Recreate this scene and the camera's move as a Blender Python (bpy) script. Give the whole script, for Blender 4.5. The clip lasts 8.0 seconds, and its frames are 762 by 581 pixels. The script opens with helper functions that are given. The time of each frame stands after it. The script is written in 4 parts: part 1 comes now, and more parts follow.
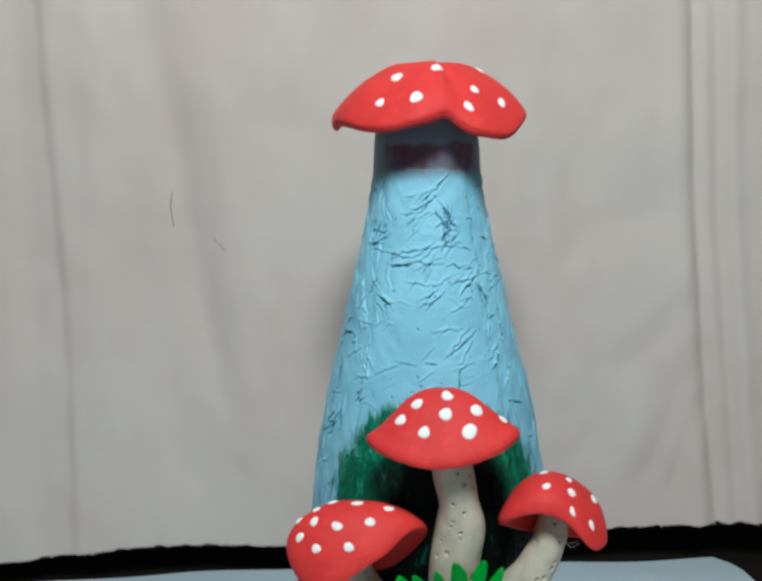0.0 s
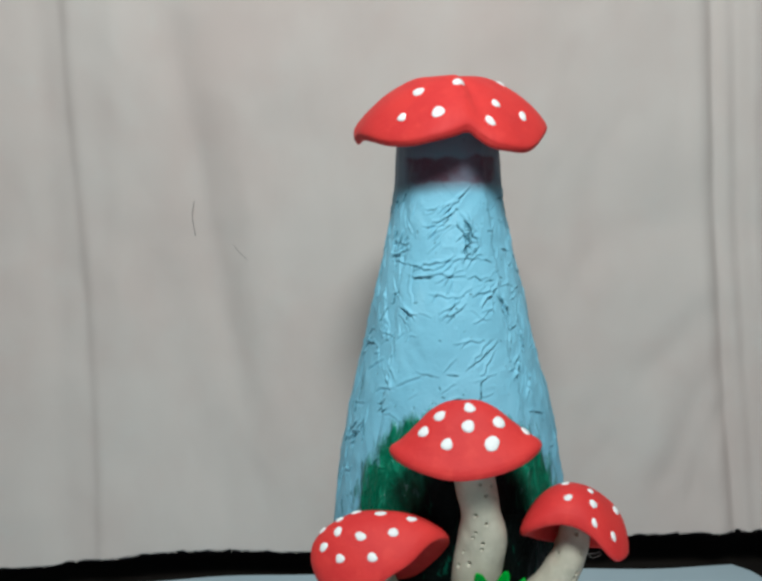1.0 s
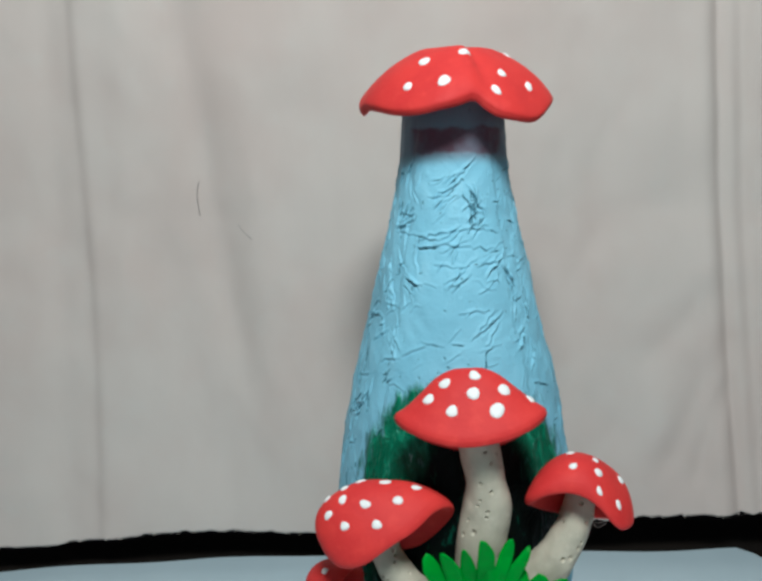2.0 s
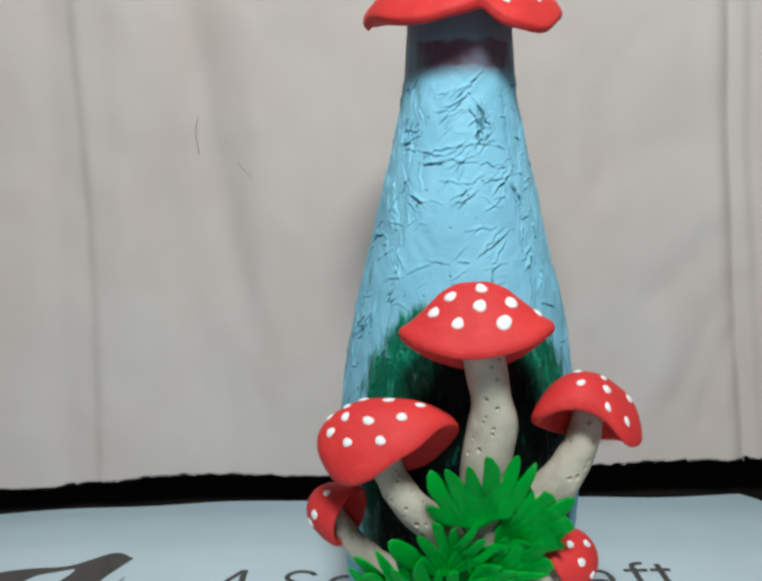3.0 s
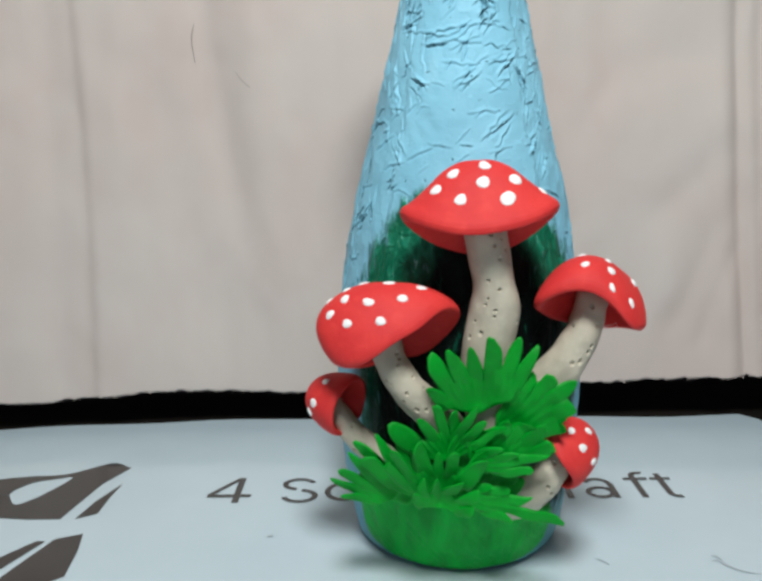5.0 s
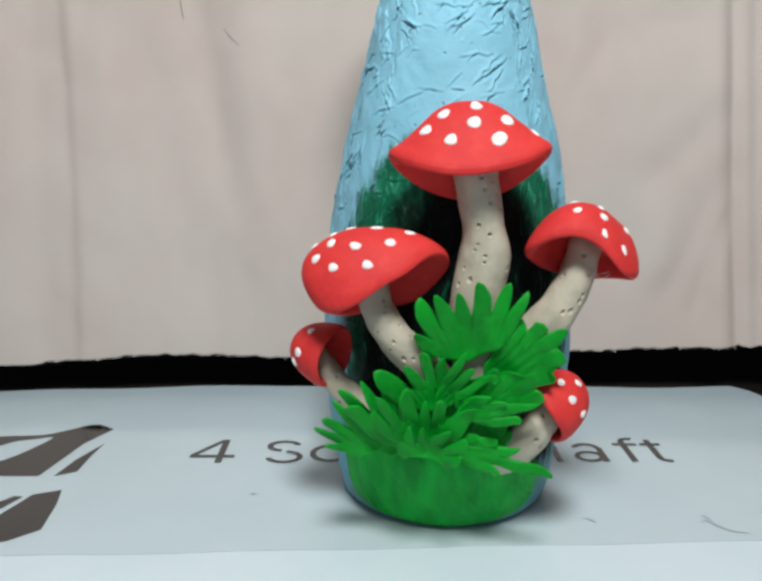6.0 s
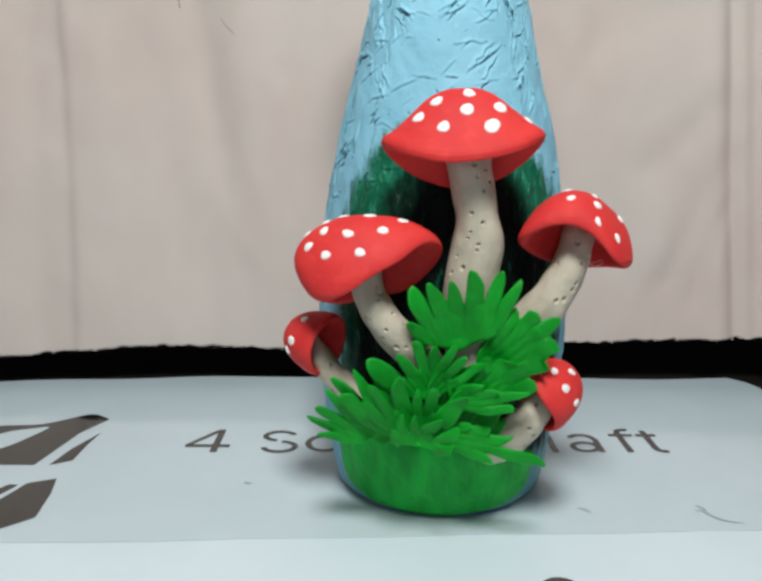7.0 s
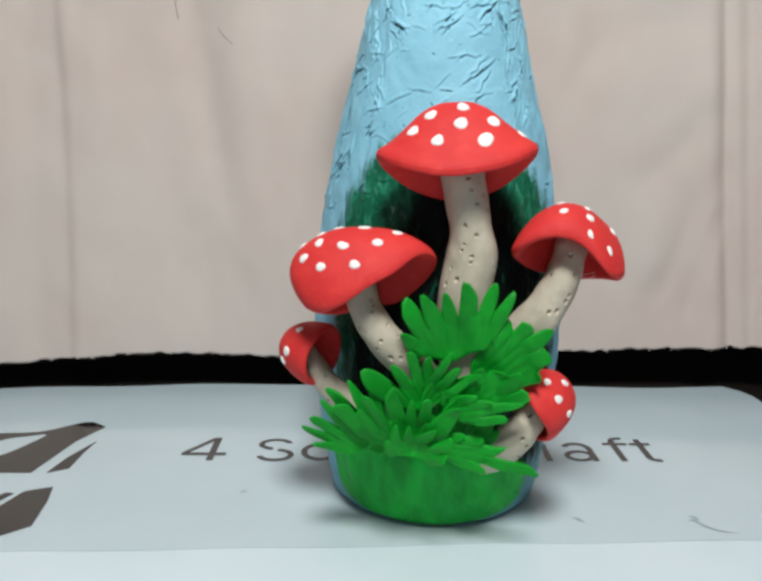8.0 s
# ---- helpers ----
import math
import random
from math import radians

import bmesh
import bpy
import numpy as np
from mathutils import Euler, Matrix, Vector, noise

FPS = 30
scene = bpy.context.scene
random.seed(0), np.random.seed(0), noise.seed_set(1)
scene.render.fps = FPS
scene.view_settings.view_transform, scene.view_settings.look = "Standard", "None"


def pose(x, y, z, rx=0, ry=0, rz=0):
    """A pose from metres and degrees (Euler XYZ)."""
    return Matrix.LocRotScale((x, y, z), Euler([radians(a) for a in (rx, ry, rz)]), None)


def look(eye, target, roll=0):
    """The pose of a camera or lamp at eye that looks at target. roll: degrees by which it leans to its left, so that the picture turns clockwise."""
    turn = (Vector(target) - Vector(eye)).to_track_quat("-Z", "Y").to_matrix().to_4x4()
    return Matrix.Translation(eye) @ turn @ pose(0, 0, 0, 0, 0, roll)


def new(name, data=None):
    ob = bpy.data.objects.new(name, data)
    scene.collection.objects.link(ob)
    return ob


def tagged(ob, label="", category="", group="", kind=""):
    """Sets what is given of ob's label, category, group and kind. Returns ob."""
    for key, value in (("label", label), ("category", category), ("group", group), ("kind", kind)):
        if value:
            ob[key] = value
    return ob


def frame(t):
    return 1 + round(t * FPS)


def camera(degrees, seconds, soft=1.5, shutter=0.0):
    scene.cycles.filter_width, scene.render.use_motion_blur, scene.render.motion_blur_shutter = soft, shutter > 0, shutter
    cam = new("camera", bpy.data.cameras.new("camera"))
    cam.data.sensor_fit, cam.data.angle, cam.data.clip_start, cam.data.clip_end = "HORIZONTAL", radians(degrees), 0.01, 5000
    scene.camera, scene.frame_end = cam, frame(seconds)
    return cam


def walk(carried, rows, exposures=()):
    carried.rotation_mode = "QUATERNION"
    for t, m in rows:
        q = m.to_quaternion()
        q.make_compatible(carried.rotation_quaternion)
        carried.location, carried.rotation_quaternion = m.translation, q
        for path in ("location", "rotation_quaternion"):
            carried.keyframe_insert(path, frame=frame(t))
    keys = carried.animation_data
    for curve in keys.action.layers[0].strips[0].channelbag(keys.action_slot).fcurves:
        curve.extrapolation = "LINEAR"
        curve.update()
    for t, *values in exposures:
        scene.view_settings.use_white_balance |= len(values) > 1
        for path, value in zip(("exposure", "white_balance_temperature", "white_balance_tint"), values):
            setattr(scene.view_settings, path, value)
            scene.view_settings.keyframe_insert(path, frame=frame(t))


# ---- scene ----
cam = camera(51.7, 8.0, soft=3.1)
PATH = [
    (0, (0.01022, 0.01735, 0.24756), (0.05115, 1.99598, -0.04117), -0.87),
    (0.5, (0.00536, 0.01124, 0.25203), (0.01683, 1.99057, -0.03455), -1.18),
    (1, (0.00691, 0.01472, 0.2529), (0.01273, 1.99388, -0.03502), -1.09),
    (1.5, (0.00613, 0.01188, 0.25025), (0.0061, 1.99246, -0.02779), -1.08),
    (3, (0.00304, 0.01646, 0.21362), (0.00645, 1.98962, -0.11288), -0.68),
    (3.5, (0.00047, 0.01632, 0.20468), (0.00585, 1.98658, -0.13891), -0.73),
    (4, (0.00186, 0.01567, 0.20052), (0.00014, 1.98373, -0.15549), -0.86),
    (4.5, (0.00242, 0.01621, 0.19037), (0.00347, 1.9809, -0.1838), -0.87),
    (5, (0.00152, 0.01654, 0.18122), (0.01103, 1.97483, -0.225), -0.42),
    (5.2, (-1e-05, 0.01784, 0.17381), (0.02004, 1.97608, -0.23223), -0.01),
    (6.5, (0.0058, 0.01976, 0.16117), (0.03446, 1.97274, -0.26901), 0.51),
    (7, (0.0069, 0.01951, 0.15985), (0.02947, 1.97215, -0.27223), 0.49),
    (7.5, (0.00852, 0.01935, 0.16357), (0.03561, 1.97302, -0.26357), 0.48),
    (8, (0.00832, 0.01768, 0.16299), (0.03431, 1.97246, -0.25911), 0.65),
]
EXPOSURES = [(0, -0.27, 5800, 0), (1.7, -0.26, 5800, 0), (3.3, -0.08, 5900, 3), (5.0, 0.0, 6100, 6), (8, 0.02, 6300, 8)]
walk(cam, [(t, look(eye, target, roll)) for t, eye, target, roll in PATH], EXPOSURES)

# ---- world and lights ----
world = bpy.data.worlds.new("world")
scene.world = world
world.use_nodes = True
world.node_tree.nodes["Background"].inputs[0].default_value = (0.86, 0.93, 1.0, 1)
world.node_tree.nodes["Background"].inputs[1].default_value = 0.12


def area_lamp(name, eye, target, size, watts, colour):
    data = bpy.data.lights.new(name, "AREA")
    data.shape, data.size, data.energy, data.color = "DISK", size, watts, colour
    ob = new(name, data)
    ob.matrix_world = look(eye, target)
    return ob


# the work lamp over the front of the table
area_lamp("desk_lamp", (0.022, -0.12, 0.74), (0.02, 0.36, 0.14), 0.19, 6.95, (1.0, 0.97, 0.93))

# soft fill added behind the camera; no window is known there
fill_light = bpy.data.lights.new("fill_light", "AREA")
fill_light.shape, fill_light.size, fill_light.size_y = "RECTANGLE", 1.6, 1.0
fill_light.energy, fill_light.color = 5.2, (0.88, 0.94, 1.0)
new("fill_light", fill_light).matrix_world = look((0.0, -2.27, 0.55), (0.0, 0.4, 0.2))

# ---- materials ----


class Nodes:
    """A small builder of node materials."""

    def __init__(self, name, roughness=0.6, metal=0.0, specular=0.5):
        self.mat = bpy.data.materials.new(name)
        self.mat.use_nodes = True
        self.tree = self.mat.node_tree
        self.bsdf = self.tree.nodes["Principled BSDF"]
        self.bsdf.inputs["Roughness"].default_value = roughness
        self.bsdf.inputs["Metallic"].default_value = metal
        self.bsdf.inputs["Specular IOR Level"].default_value = specular
        coords = self.tree.nodes.new("ShaderNodeTexCoord")
        self.object, self.generated = coords.outputs["Object"], coords.outputs["Generated"]

    def link(self, a, b):
        self.tree.links.new(a, b)

    def put(self, socket, value):
        if hasattr(value, "links"):
            self.link(value, socket)
        elif isinstance(value, tuple) and len(value) == 3 and socket.type == "RGBA":
            socket.default_value = (*value, 1)
        else:
            socket.default_value = value

    def noise(self, scale, detail=4.0, rough=0.55, vector=None, distortion=0.0, out="Fac"):
        n = self.tree.nodes.new("ShaderNodeTexNoise")
        n.inputs["Scale"].default_value, n.inputs["Detail"].default_value = scale, detail
        n.inputs["Roughness"].default_value, n.inputs["Distortion"].default_value = rough, distortion
        self.link(vector or self.object, n.inputs["Vector"])
        return n.outputs[out]

    def mapping(self, scale=(1, 1, 1), rotation=(0, 0, 0), vector=None):
        n = self.tree.nodes.new("ShaderNodeMapping")
        n.inputs["Scale"].default_value, n.inputs["Rotation"].default_value = scale, rotation
        self.link(vector or self.object, n.inputs["Vector"])
        return n.outputs["Vector"]

    def math(self, op, a, b=0.0, c=0.0, clamp=False):
        n = self.tree.nodes.new("ShaderNodeMath")
        n.operation, n.use_clamp = op, clamp
        for socket, value in zip(n.inputs, (a, b, c)):
            self.put(socket, value)
        return n.outputs[0]

    def span(self, value, low, high, to_low=0.0, to_high=1.0):
        n = self.tree.nodes.new("ShaderNodeMapRange")
        n.interpolation_type = "SMOOTHSTEP"
        for socket, v in zip(n.inputs, (value, low, high, to_low, to_high)):
            self.put(socket, v)
        return n.outputs[0]

    def axes(self, vector=None):
        n = self.tree.nodes.new("ShaderNodeSeparateXYZ")
        self.link(vector or self.object, n.inputs[0])
        return n.outputs

    def mix(self, fac, a, b, blend="MIX"):
        n = self.tree.nodes.new("ShaderNodeMix")
        n.data_type, n.blend_type = "RGBA", blend
        self.put(n.inputs[0], fac)
        self.put(n.inputs[6], a)
        self.put(n.inputs[7], b)
        return n.outputs[2]

    def bump(self, height, distance, strength=1.0, after=None):
        n = self.tree.nodes.new("ShaderNodeBump")
        n.inputs["Strength"].default_value, n.inputs["Distance"].default_value = strength, distance
        self.link(height, n.inputs["Height"])
        if after:
            self.link(after, n.inputs["Normal"])
        return n.outputs[0]

    def done(self, colour, normal=None, roughness=None):
        self.put(self.bsdf.inputs["Base Color"], colour)
        if normal:
            self.link(normal, self.bsdf.inputs["Normal"])
        if roughness:
            self.link(roughness, self.bsdf.inputs["Roughness"])
        return self.mat


def make_bottle_paint():
    n = Nodes("crinkled_blue_paint", 0.5, specular=0.35)
    x, y, z = n.axes()
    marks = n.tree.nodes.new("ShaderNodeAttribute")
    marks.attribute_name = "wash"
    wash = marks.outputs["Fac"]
    # brushed-out paint with a faint drag along the strips of the coat
    drag = n.noise(90, 4, 0.55, n.mapping((1.3, 1.3, 0.45), (0, radians(12), 0)))
    fine = n.noise(620, 3)
    lumps = n.noise(130, 3)
    height = n.math("ADD", n.math("MULTIPLY", drag, 0.35), n.math("MULTIPLY", lumps, 0.2))
    height = n.math("ADD", height, n.math("MULTIPLY", fine, 0.14))
    blue = n.mix(n.span(n.noise(28, 4), 0.35, 0.65), (0.215, 0.485, 0.620), (0.250, 0.535, 0.675))
    blue = n.mix(n.span(drag, 0.56, 0.72, 0.0, 0.5), blue, (0.30, 0.58, 0.71))
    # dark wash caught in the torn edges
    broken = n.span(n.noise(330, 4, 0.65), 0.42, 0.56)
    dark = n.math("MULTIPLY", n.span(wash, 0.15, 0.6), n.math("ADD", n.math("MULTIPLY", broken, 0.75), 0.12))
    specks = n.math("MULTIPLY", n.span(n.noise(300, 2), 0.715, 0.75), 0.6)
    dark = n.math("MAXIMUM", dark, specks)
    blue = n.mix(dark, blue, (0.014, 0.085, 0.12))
    # maroon band round the neck: shade and red bounce under the cap, coloured in
    wavy = n.math("ADD", z, n.math("MULTIPLY", n.math("SUBTRACT", n.noise(120, 3), 0.5), 0.005))
    neck = n.math("MULTIPLY", n.span(wavy, 0.2488, 0.2508), n.span(wavy, 0.2590, 0.2612, 1.0, 0.0))
    neck = n.math("MULTIPLY", neck, n.span(n.math("ABSOLUTE", x), 0.0165, 0.0200, 1.0, 0.0))
    # grey towards the top, the cap's shade put into the neck's colour
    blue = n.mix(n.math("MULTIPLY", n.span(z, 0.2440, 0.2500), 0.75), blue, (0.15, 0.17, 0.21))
    blue = n.mix(n.math("MULTIPLY", neck, n.span(n.noise(90, 3), 0.3, 0.6, 0.55, 0.9)), blue, (0.12, 0.045, 0.068))
    # the green arch painted on the front
    rough_edge = n.math("MULTIPLY", n.math("SUBTRACT", n.noise(150, 4, vector=n.mapping((1.6, 1.6, 0.5))), 0.5), 0.022)
    side = n.math("DIVIDE", n.math("ABSOLUTE", n.math("SUBTRACT", x, 0.001)), 0.046)
    up = n.math("DIVIDE", n.math("MAXIMUM", n.math("SUBTRACT", z, 0.085), 0.0), 0.078)
    arch = n.math("POWER", n.math("ADD", n.math("POWER", side, 2.6), n.math("POWER", up, 2.6)), 1 / 2.6)
    arch = n.math("ADD", arch, n.math("MULTIPLY", rough_edge, 12.0))
    front = n.span(y, -0.012, -0.004, 1.0, 0.0)
    green_mask = n.math("MULTIPLY", n.span(arch, 0.92, 1.0, 1.0, 0.0), front)
    green_mask = n.math("MULTIPLY", green_mask, n.span(n.math("ADD", z, n.math("MULTIPLY", rough_edge, 2.0)), 0.006, 0.034, 0.45, 1.0))
    stripes = n.noise(230, 4, 0.6, vector=n.mapping((1.3, 1.3, 0.5)), distortion=0.6)
    green = n.mix(n.span(stripes, 0.45, 0.66), (0.005, 0.115, 0.058), (0.018, 0.225, 0.125))
    green = n.mix(n.span(stripes, 0.635, 0.68, 0.0, 0.85), green, (0.30, 0.56, 0.56))
    green = n.mix(n.span(n.noise(120, 3, vector=n.mapping((1.3, 1.3, 0.6))), 0.645, 0.69, 0.0, 0.6), green, (0.20, 0.46, 0.46))
    # nearly black middle of the arch: dark paint, with the mushrooms' shade coloured in
    side_2 = n.math("DIVIDE", n.math("ABSOLUTE", n.math("SUBTRACT", x, 0.004)), n.span(z, 0.088, 0.125, 0.044, 0.0265))
    up_2 = n.math("DIVIDE", n.math("MAXIMUM", n.math("SUBTRACT", z, 0.085), 0.0), 0.066)
    inner = n.math("POWER", n.math("ADD", n.math("POWER", side_2, 2.4), n.math("POWER", up_2, 2.4)), 1 / 2.4)
    inner = n.math("ADD", inner, n.math("MULTIPLY", rough_edge, 10.0))
    black_green = n.mix(n.span(stripes, 0.60, 0.70), (0.001, 0.003, 0.0025), (0.004, 0.050, 0.030))
    dark_paint_and_shade = n.math("MULTIPLY", n.span(inner, 0.85, 1.1, 1.0, 0.0), n.span(z, 0.012, 0.030))
    green = n.mix(dark_paint_and_shade, green, black_green)
    colour = n.mix(green_mask, blue, green)
    height = n.math("ADD", height, n.math("MULTIPLY", n.math("MULTIPLY", stripes, green_mask), 1.4))
    gloss = n.span(green_mask, 0.0, 1.0, 0.58, 0.46)
    thin = n.math("MULTIPLY", dark_paint_and_shade, green_mask)
    n.tree.links.new(n.span(thin, 0.0, 1.0, 0.3, 0.10), n.bsdf.inputs["Specular IOR Level"])
    return n.done(colour, n.bump(height, 0.0013, 0.85), gloss)


def make_clay(name, base, dark, light, rough, bump, blotch=70, specular=0.3, sheen=0.0, sub=0.0):
    n = Nodes(name, rough, specular=specular)
    big = n.noise(blotch, 3)
    colour = n.mix(n.span(big, 0.35, 0.68), dark, base)
    colour = n.mix(n.span(n.noise(blotch * 3.3, 4), 0.5, 0.8, 0.0, 0.55), colour, light)
    grain = n.math("ADD", n.noise(260, 4), n.math("MULTIPLY", n.noise(1900, 3), 0.25))
    if sub:
        info = n.tree.nodes.new("ShaderNodeObjectInfo")
        colour = n.mix(n.math("MULTIPLY", info.outputs["Random"], 0.22), colour, light)
        n.bsdf.inputs["Subsurface Weight"].default_value = sub
        n.bsdf.inputs["Subsurface Scale"].default_value = 0.004
        n.bsdf.inputs["Subsurface Radius"].default_value = (0.6, 0.8, 0.4)
    return n.done(colour, n.bump(grain, bump, 0.6))


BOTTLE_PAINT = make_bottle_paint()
RED = make_clay("red_clay", (0.66, 0.040, 0.036), (0.60, 0.032, 0.032), (0.72, 0.060, 0.050), 0.62, 0.0005, specular=0.24)
WHITE = make_clay("white_paint", (0.86, 0.86, 0.84), (0.80, 0.80, 0.78), (0.9, 0.9, 0.88), 0.5, 0.0006, 300)
STEM = make_clay("stem_clay", (0.52, 0.475, 0.375), (0.43, 0.395, 0.31), (0.58, 0.54, 0.44), 0.62, 0.0006, 90)
LEAF = make_clay("green_clay", (0.005, 0.285, 0.014), (0.004, 0.225, 0.012), (0.014, 0.39, 0.024), 0.50, 0.0005, 60, 0.26, sub=0.5)


def make_mound():
    n = Nodes("combed_green_clay", 0.5, specular=0.24)
    combed = n.noise(150, 3, 0.5, vector=n.mapping((1.0, 1.0, 0.24), (0, radians(-34), 0)))
    colour = n.mix(n.span(combed, 0.30, 0.70), (0.005, 0.265, 0.024), (0.010, 0.40, 0.036))
    colour = n.mix(n.span(n.noise(60, 3), 0.5, 0.75, 0.0, 0.5), colour, (0.006, 0.30, 0.040))
    return n.done(colour, n.bump(combed, 0.0030, 0.85))


MOUND = make_mound()


def make_cloth():
    n = Nodes("hung_cloth", 0.85, specular=0.15)
    x, y, z = n.axes()
    weave = n.math("ADD", n.noise(2600, 1, vector=n.mapping((1, 1, 0.15))), n.noise(2600, 1, vector=n.mapping((0.15, 1, 1))))
    stain = n.noise(8, 4, 0.6, n.mapping((1.0, 1, 0.8)))
    colour = n.mix(n.span(stain, 0.36, 0.66), (0.565, 0.500, 0.457), (0.540, 0.452, 0.410))
    colour = n.mix(n.span(n.noise(24, 5, 0.65), 0.55, 0.8, 0.0, 0.4), colour, (0.56, 0.53, 0.49))
    crumple = n.noise(26, 2.5, 0.5, n.mapping((1.0, 1, 0.8)))
    normal = n.bump(crumple, 0.003, 0.4)
    return n.done(colour, n.bump(weave, 0.00012, 0.25, normal))


CLOTH = make_cloth()


def make_sheet(name, base, other, rough, scuffs):
    n = Nodes(name, rough, specular=0.5)
    colour = n.mix(n.span(n.noise(14, 4), 0.35, 0.7), base, other)
    marks = n.math("MULTIPLY", n.span(n.noise(60, 5, 0.65), 0.62, 0.75), scuffs)
    colour = n.mix(marks, colour, tuple(v * 0.75 for v in base))
    wave = n.noise(9, 2)
    return n.done(colour, n.bump(wave, 0.0008, 0.15), n.span(n.noise(40, 3), 0.3, 0.7, rough - 0.03, rough + 0.05))


MAT = make_sheet("printed_mat", (0.525, 0.632, 0.680), (0.555, 0.662, 0.710), 0.11, 0.06)
UNDERLAY = make_sheet("pale_underlay", (0.63, 0.745, 0.805), (0.67, 0.775, 0.83), 0.42, 0.15)


def make_ink(name, dark, pale, gloss=0.4):
    n = Nodes(name, gloss, specular=0.5 if gloss > 0.3 else 1.0)
    return n.done(n.mix(n.span(n.noise(120, 4), 0.4, 0.7), dark, pale))


INK = make_ink("printed_ink", (0.022, 0.021, 0.021), (0.036, 0.034, 0.033), 0.08)
SCUFF = make_ink("scuffed_plastic", (0.41, 0.48, 0.51), (0.46, 0.54, 0.57))
GREY_INK = make_ink("grey_ink", (0.016, 0.014, 0.013), (0.032, 0.027, 0.024), 0.06)


def make_table():
    n = Nodes("dark_table", 0.5, specular=0.3)
    grain = n.noise(30, 5, 0.6, n.mapping((0.2, 2.5, 1)))
    return n.done(n.mix(n.span(grain, 0.35, 0.7), (0.010, 0.008, 0.007), (0.018, 0.014, 0.011)), n.bump(grain, 0.0005, 0.3))


TABLE = make_table()


def make_wall():
    n = Nodes("dark_wall_paint", 0.8, specular=0.2)
    return n.done(n.mix(n.span(n.noise(3, 4), 0.35, 0.7), (0.012, 0.011, 0.011), (0.018, 0.016, 0.015)), n.bump(n.noise(80, 4), 0.002, 0.4))


WALL = make_wall()


def make_room_paint():
    n = Nodes("room_paint", 0.8, specular=0.2)
    return n.done(n.mix(n.span(n.noise(3, 4), 0.35, 0.7), (0.62, 0.60, 0.57), (0.66, 0.64, 0.61)), n.bump(n.noise(80, 4), 0.002, 0.4))


# ---- mesh helpers ----


def smooth_line(points, count):
    """Catmull-Rom through the points, sampled count times."""
    p = np.array(points, float)
    p = np.vstack([2 * p[0] - p[1], p, 2 * p[-1] - p[-2]])
    s = np.linspace(0, len(p) - 3 - 1e-9, count)
    i = s.astype(int)
    u = (s - i)[:, None]
    a, b, c, d = p[i], p[i + 1], p[i + 2], p[i + 3]
    return 0.5 * (2 * b + (c - a) * u + (2 * a - 5 * b + 4 * c - d) * u ** 2 + (3 * b - a - 3 * c + d) * u ** 3)


def grid_data(name, grid, wrap=False, cap_ends=False, smooth=True):
    """A mesh from a grid of places, rows by columns. wrap joins the last column to the first."""
    rows, cols = grid.shape[:2]
    faces = []
    for i in range(rows - 1):
        for j in range(cols if wrap else cols - 1):
            k = (j + 1) % cols
            faces.append((i * cols + j, i * cols + k, (i + 1) * cols + k, (i + 1) * cols + j))
    if cap_ends:
        faces.append(tuple(range(cols))[::-1])
        faces.append(tuple((rows - 1) * cols + j for j in range(cols)))
    data = bpy.data.meshes.new(name)
    data.from_pydata(grid.reshape(-1, 3).tolist(), [], faces)
    if smooth:
        data.polygons.foreach_set("use_smooth", [True] * len(data.polygons))
    data.update()
    return data


def fast_grid(name, grid, marks=None):
    """A closed tube of many places, rows by columns, with an optional value at each place."""
    rows, cols = grid.shape[:2]
    i, j = np.meshgrid(np.arange(rows - 1), np.arange(cols), indexing="ij")
    k = (j + 1) % cols
    quads = np.stack([i * cols + j, i * cols + k, (i + 1) * cols + k, (i + 1) * cols + j], -1).reshape(-1)
    count = len(quads) // 4
    data = bpy.data.meshes.new(name)
    data.vertices.add(rows * cols)
    data.vertices.foreach_set("co", grid.reshape(-1).astype(np.float32))
    data.loops.add(len(quads))
    data.loops.foreach_set("vertex_index", quads.astype(np.int32))
    data.polygons.add(count)
    data.polygons.foreach_set("loop_start", (np.arange(count) * 4).astype(np.int32))
    data.polygons.foreach_set("use_smooth", np.ones(count, dtype=bool))
    data.update(calc_edges=True)
    data.validate()
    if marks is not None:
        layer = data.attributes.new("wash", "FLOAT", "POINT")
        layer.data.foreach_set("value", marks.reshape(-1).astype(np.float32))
    return data


def field(u, v, seed):
    """Smooth random values from -1 to 1 over a plane."""
    table = np.random.default_rng(seed).uniform(-1, 1, (64, 64))
    iu, iv = np.floor(u).astype(int), np.floor(v).astype(int)
    fu, fv = u - iu, v - iv
    fu, fv = fu * fu * (3 - 2 * fu), fv * fv * (3 - 2 * fv)
    a, b = table[iu % 64, iv % 64], table[(iu + 1) % 64, iv % 64]
    c, d = table[iu % 64, (iv + 1) % 64], table[(iu + 1) % 64, (iv + 1) % 64]
    return (a * (1 - fu) + b * fu) * (1 - fv) + (c * (1 - fu) + d * fu) * fv


def mesh_part(name, data, material, parent=None, label=""):
    ob = new(name, data)
    data.materials.append(material)
    if parent:
        ob.parent = parent
    return tagged(ob, label)


def part(name, bm, material, parent=None, label=""):
    data = bpy.data.meshes.new(name)
    bm.normal_update()
    bm.to_mesh(data)
    bm.free()
    return mesh_part(name, data, material, parent, label)


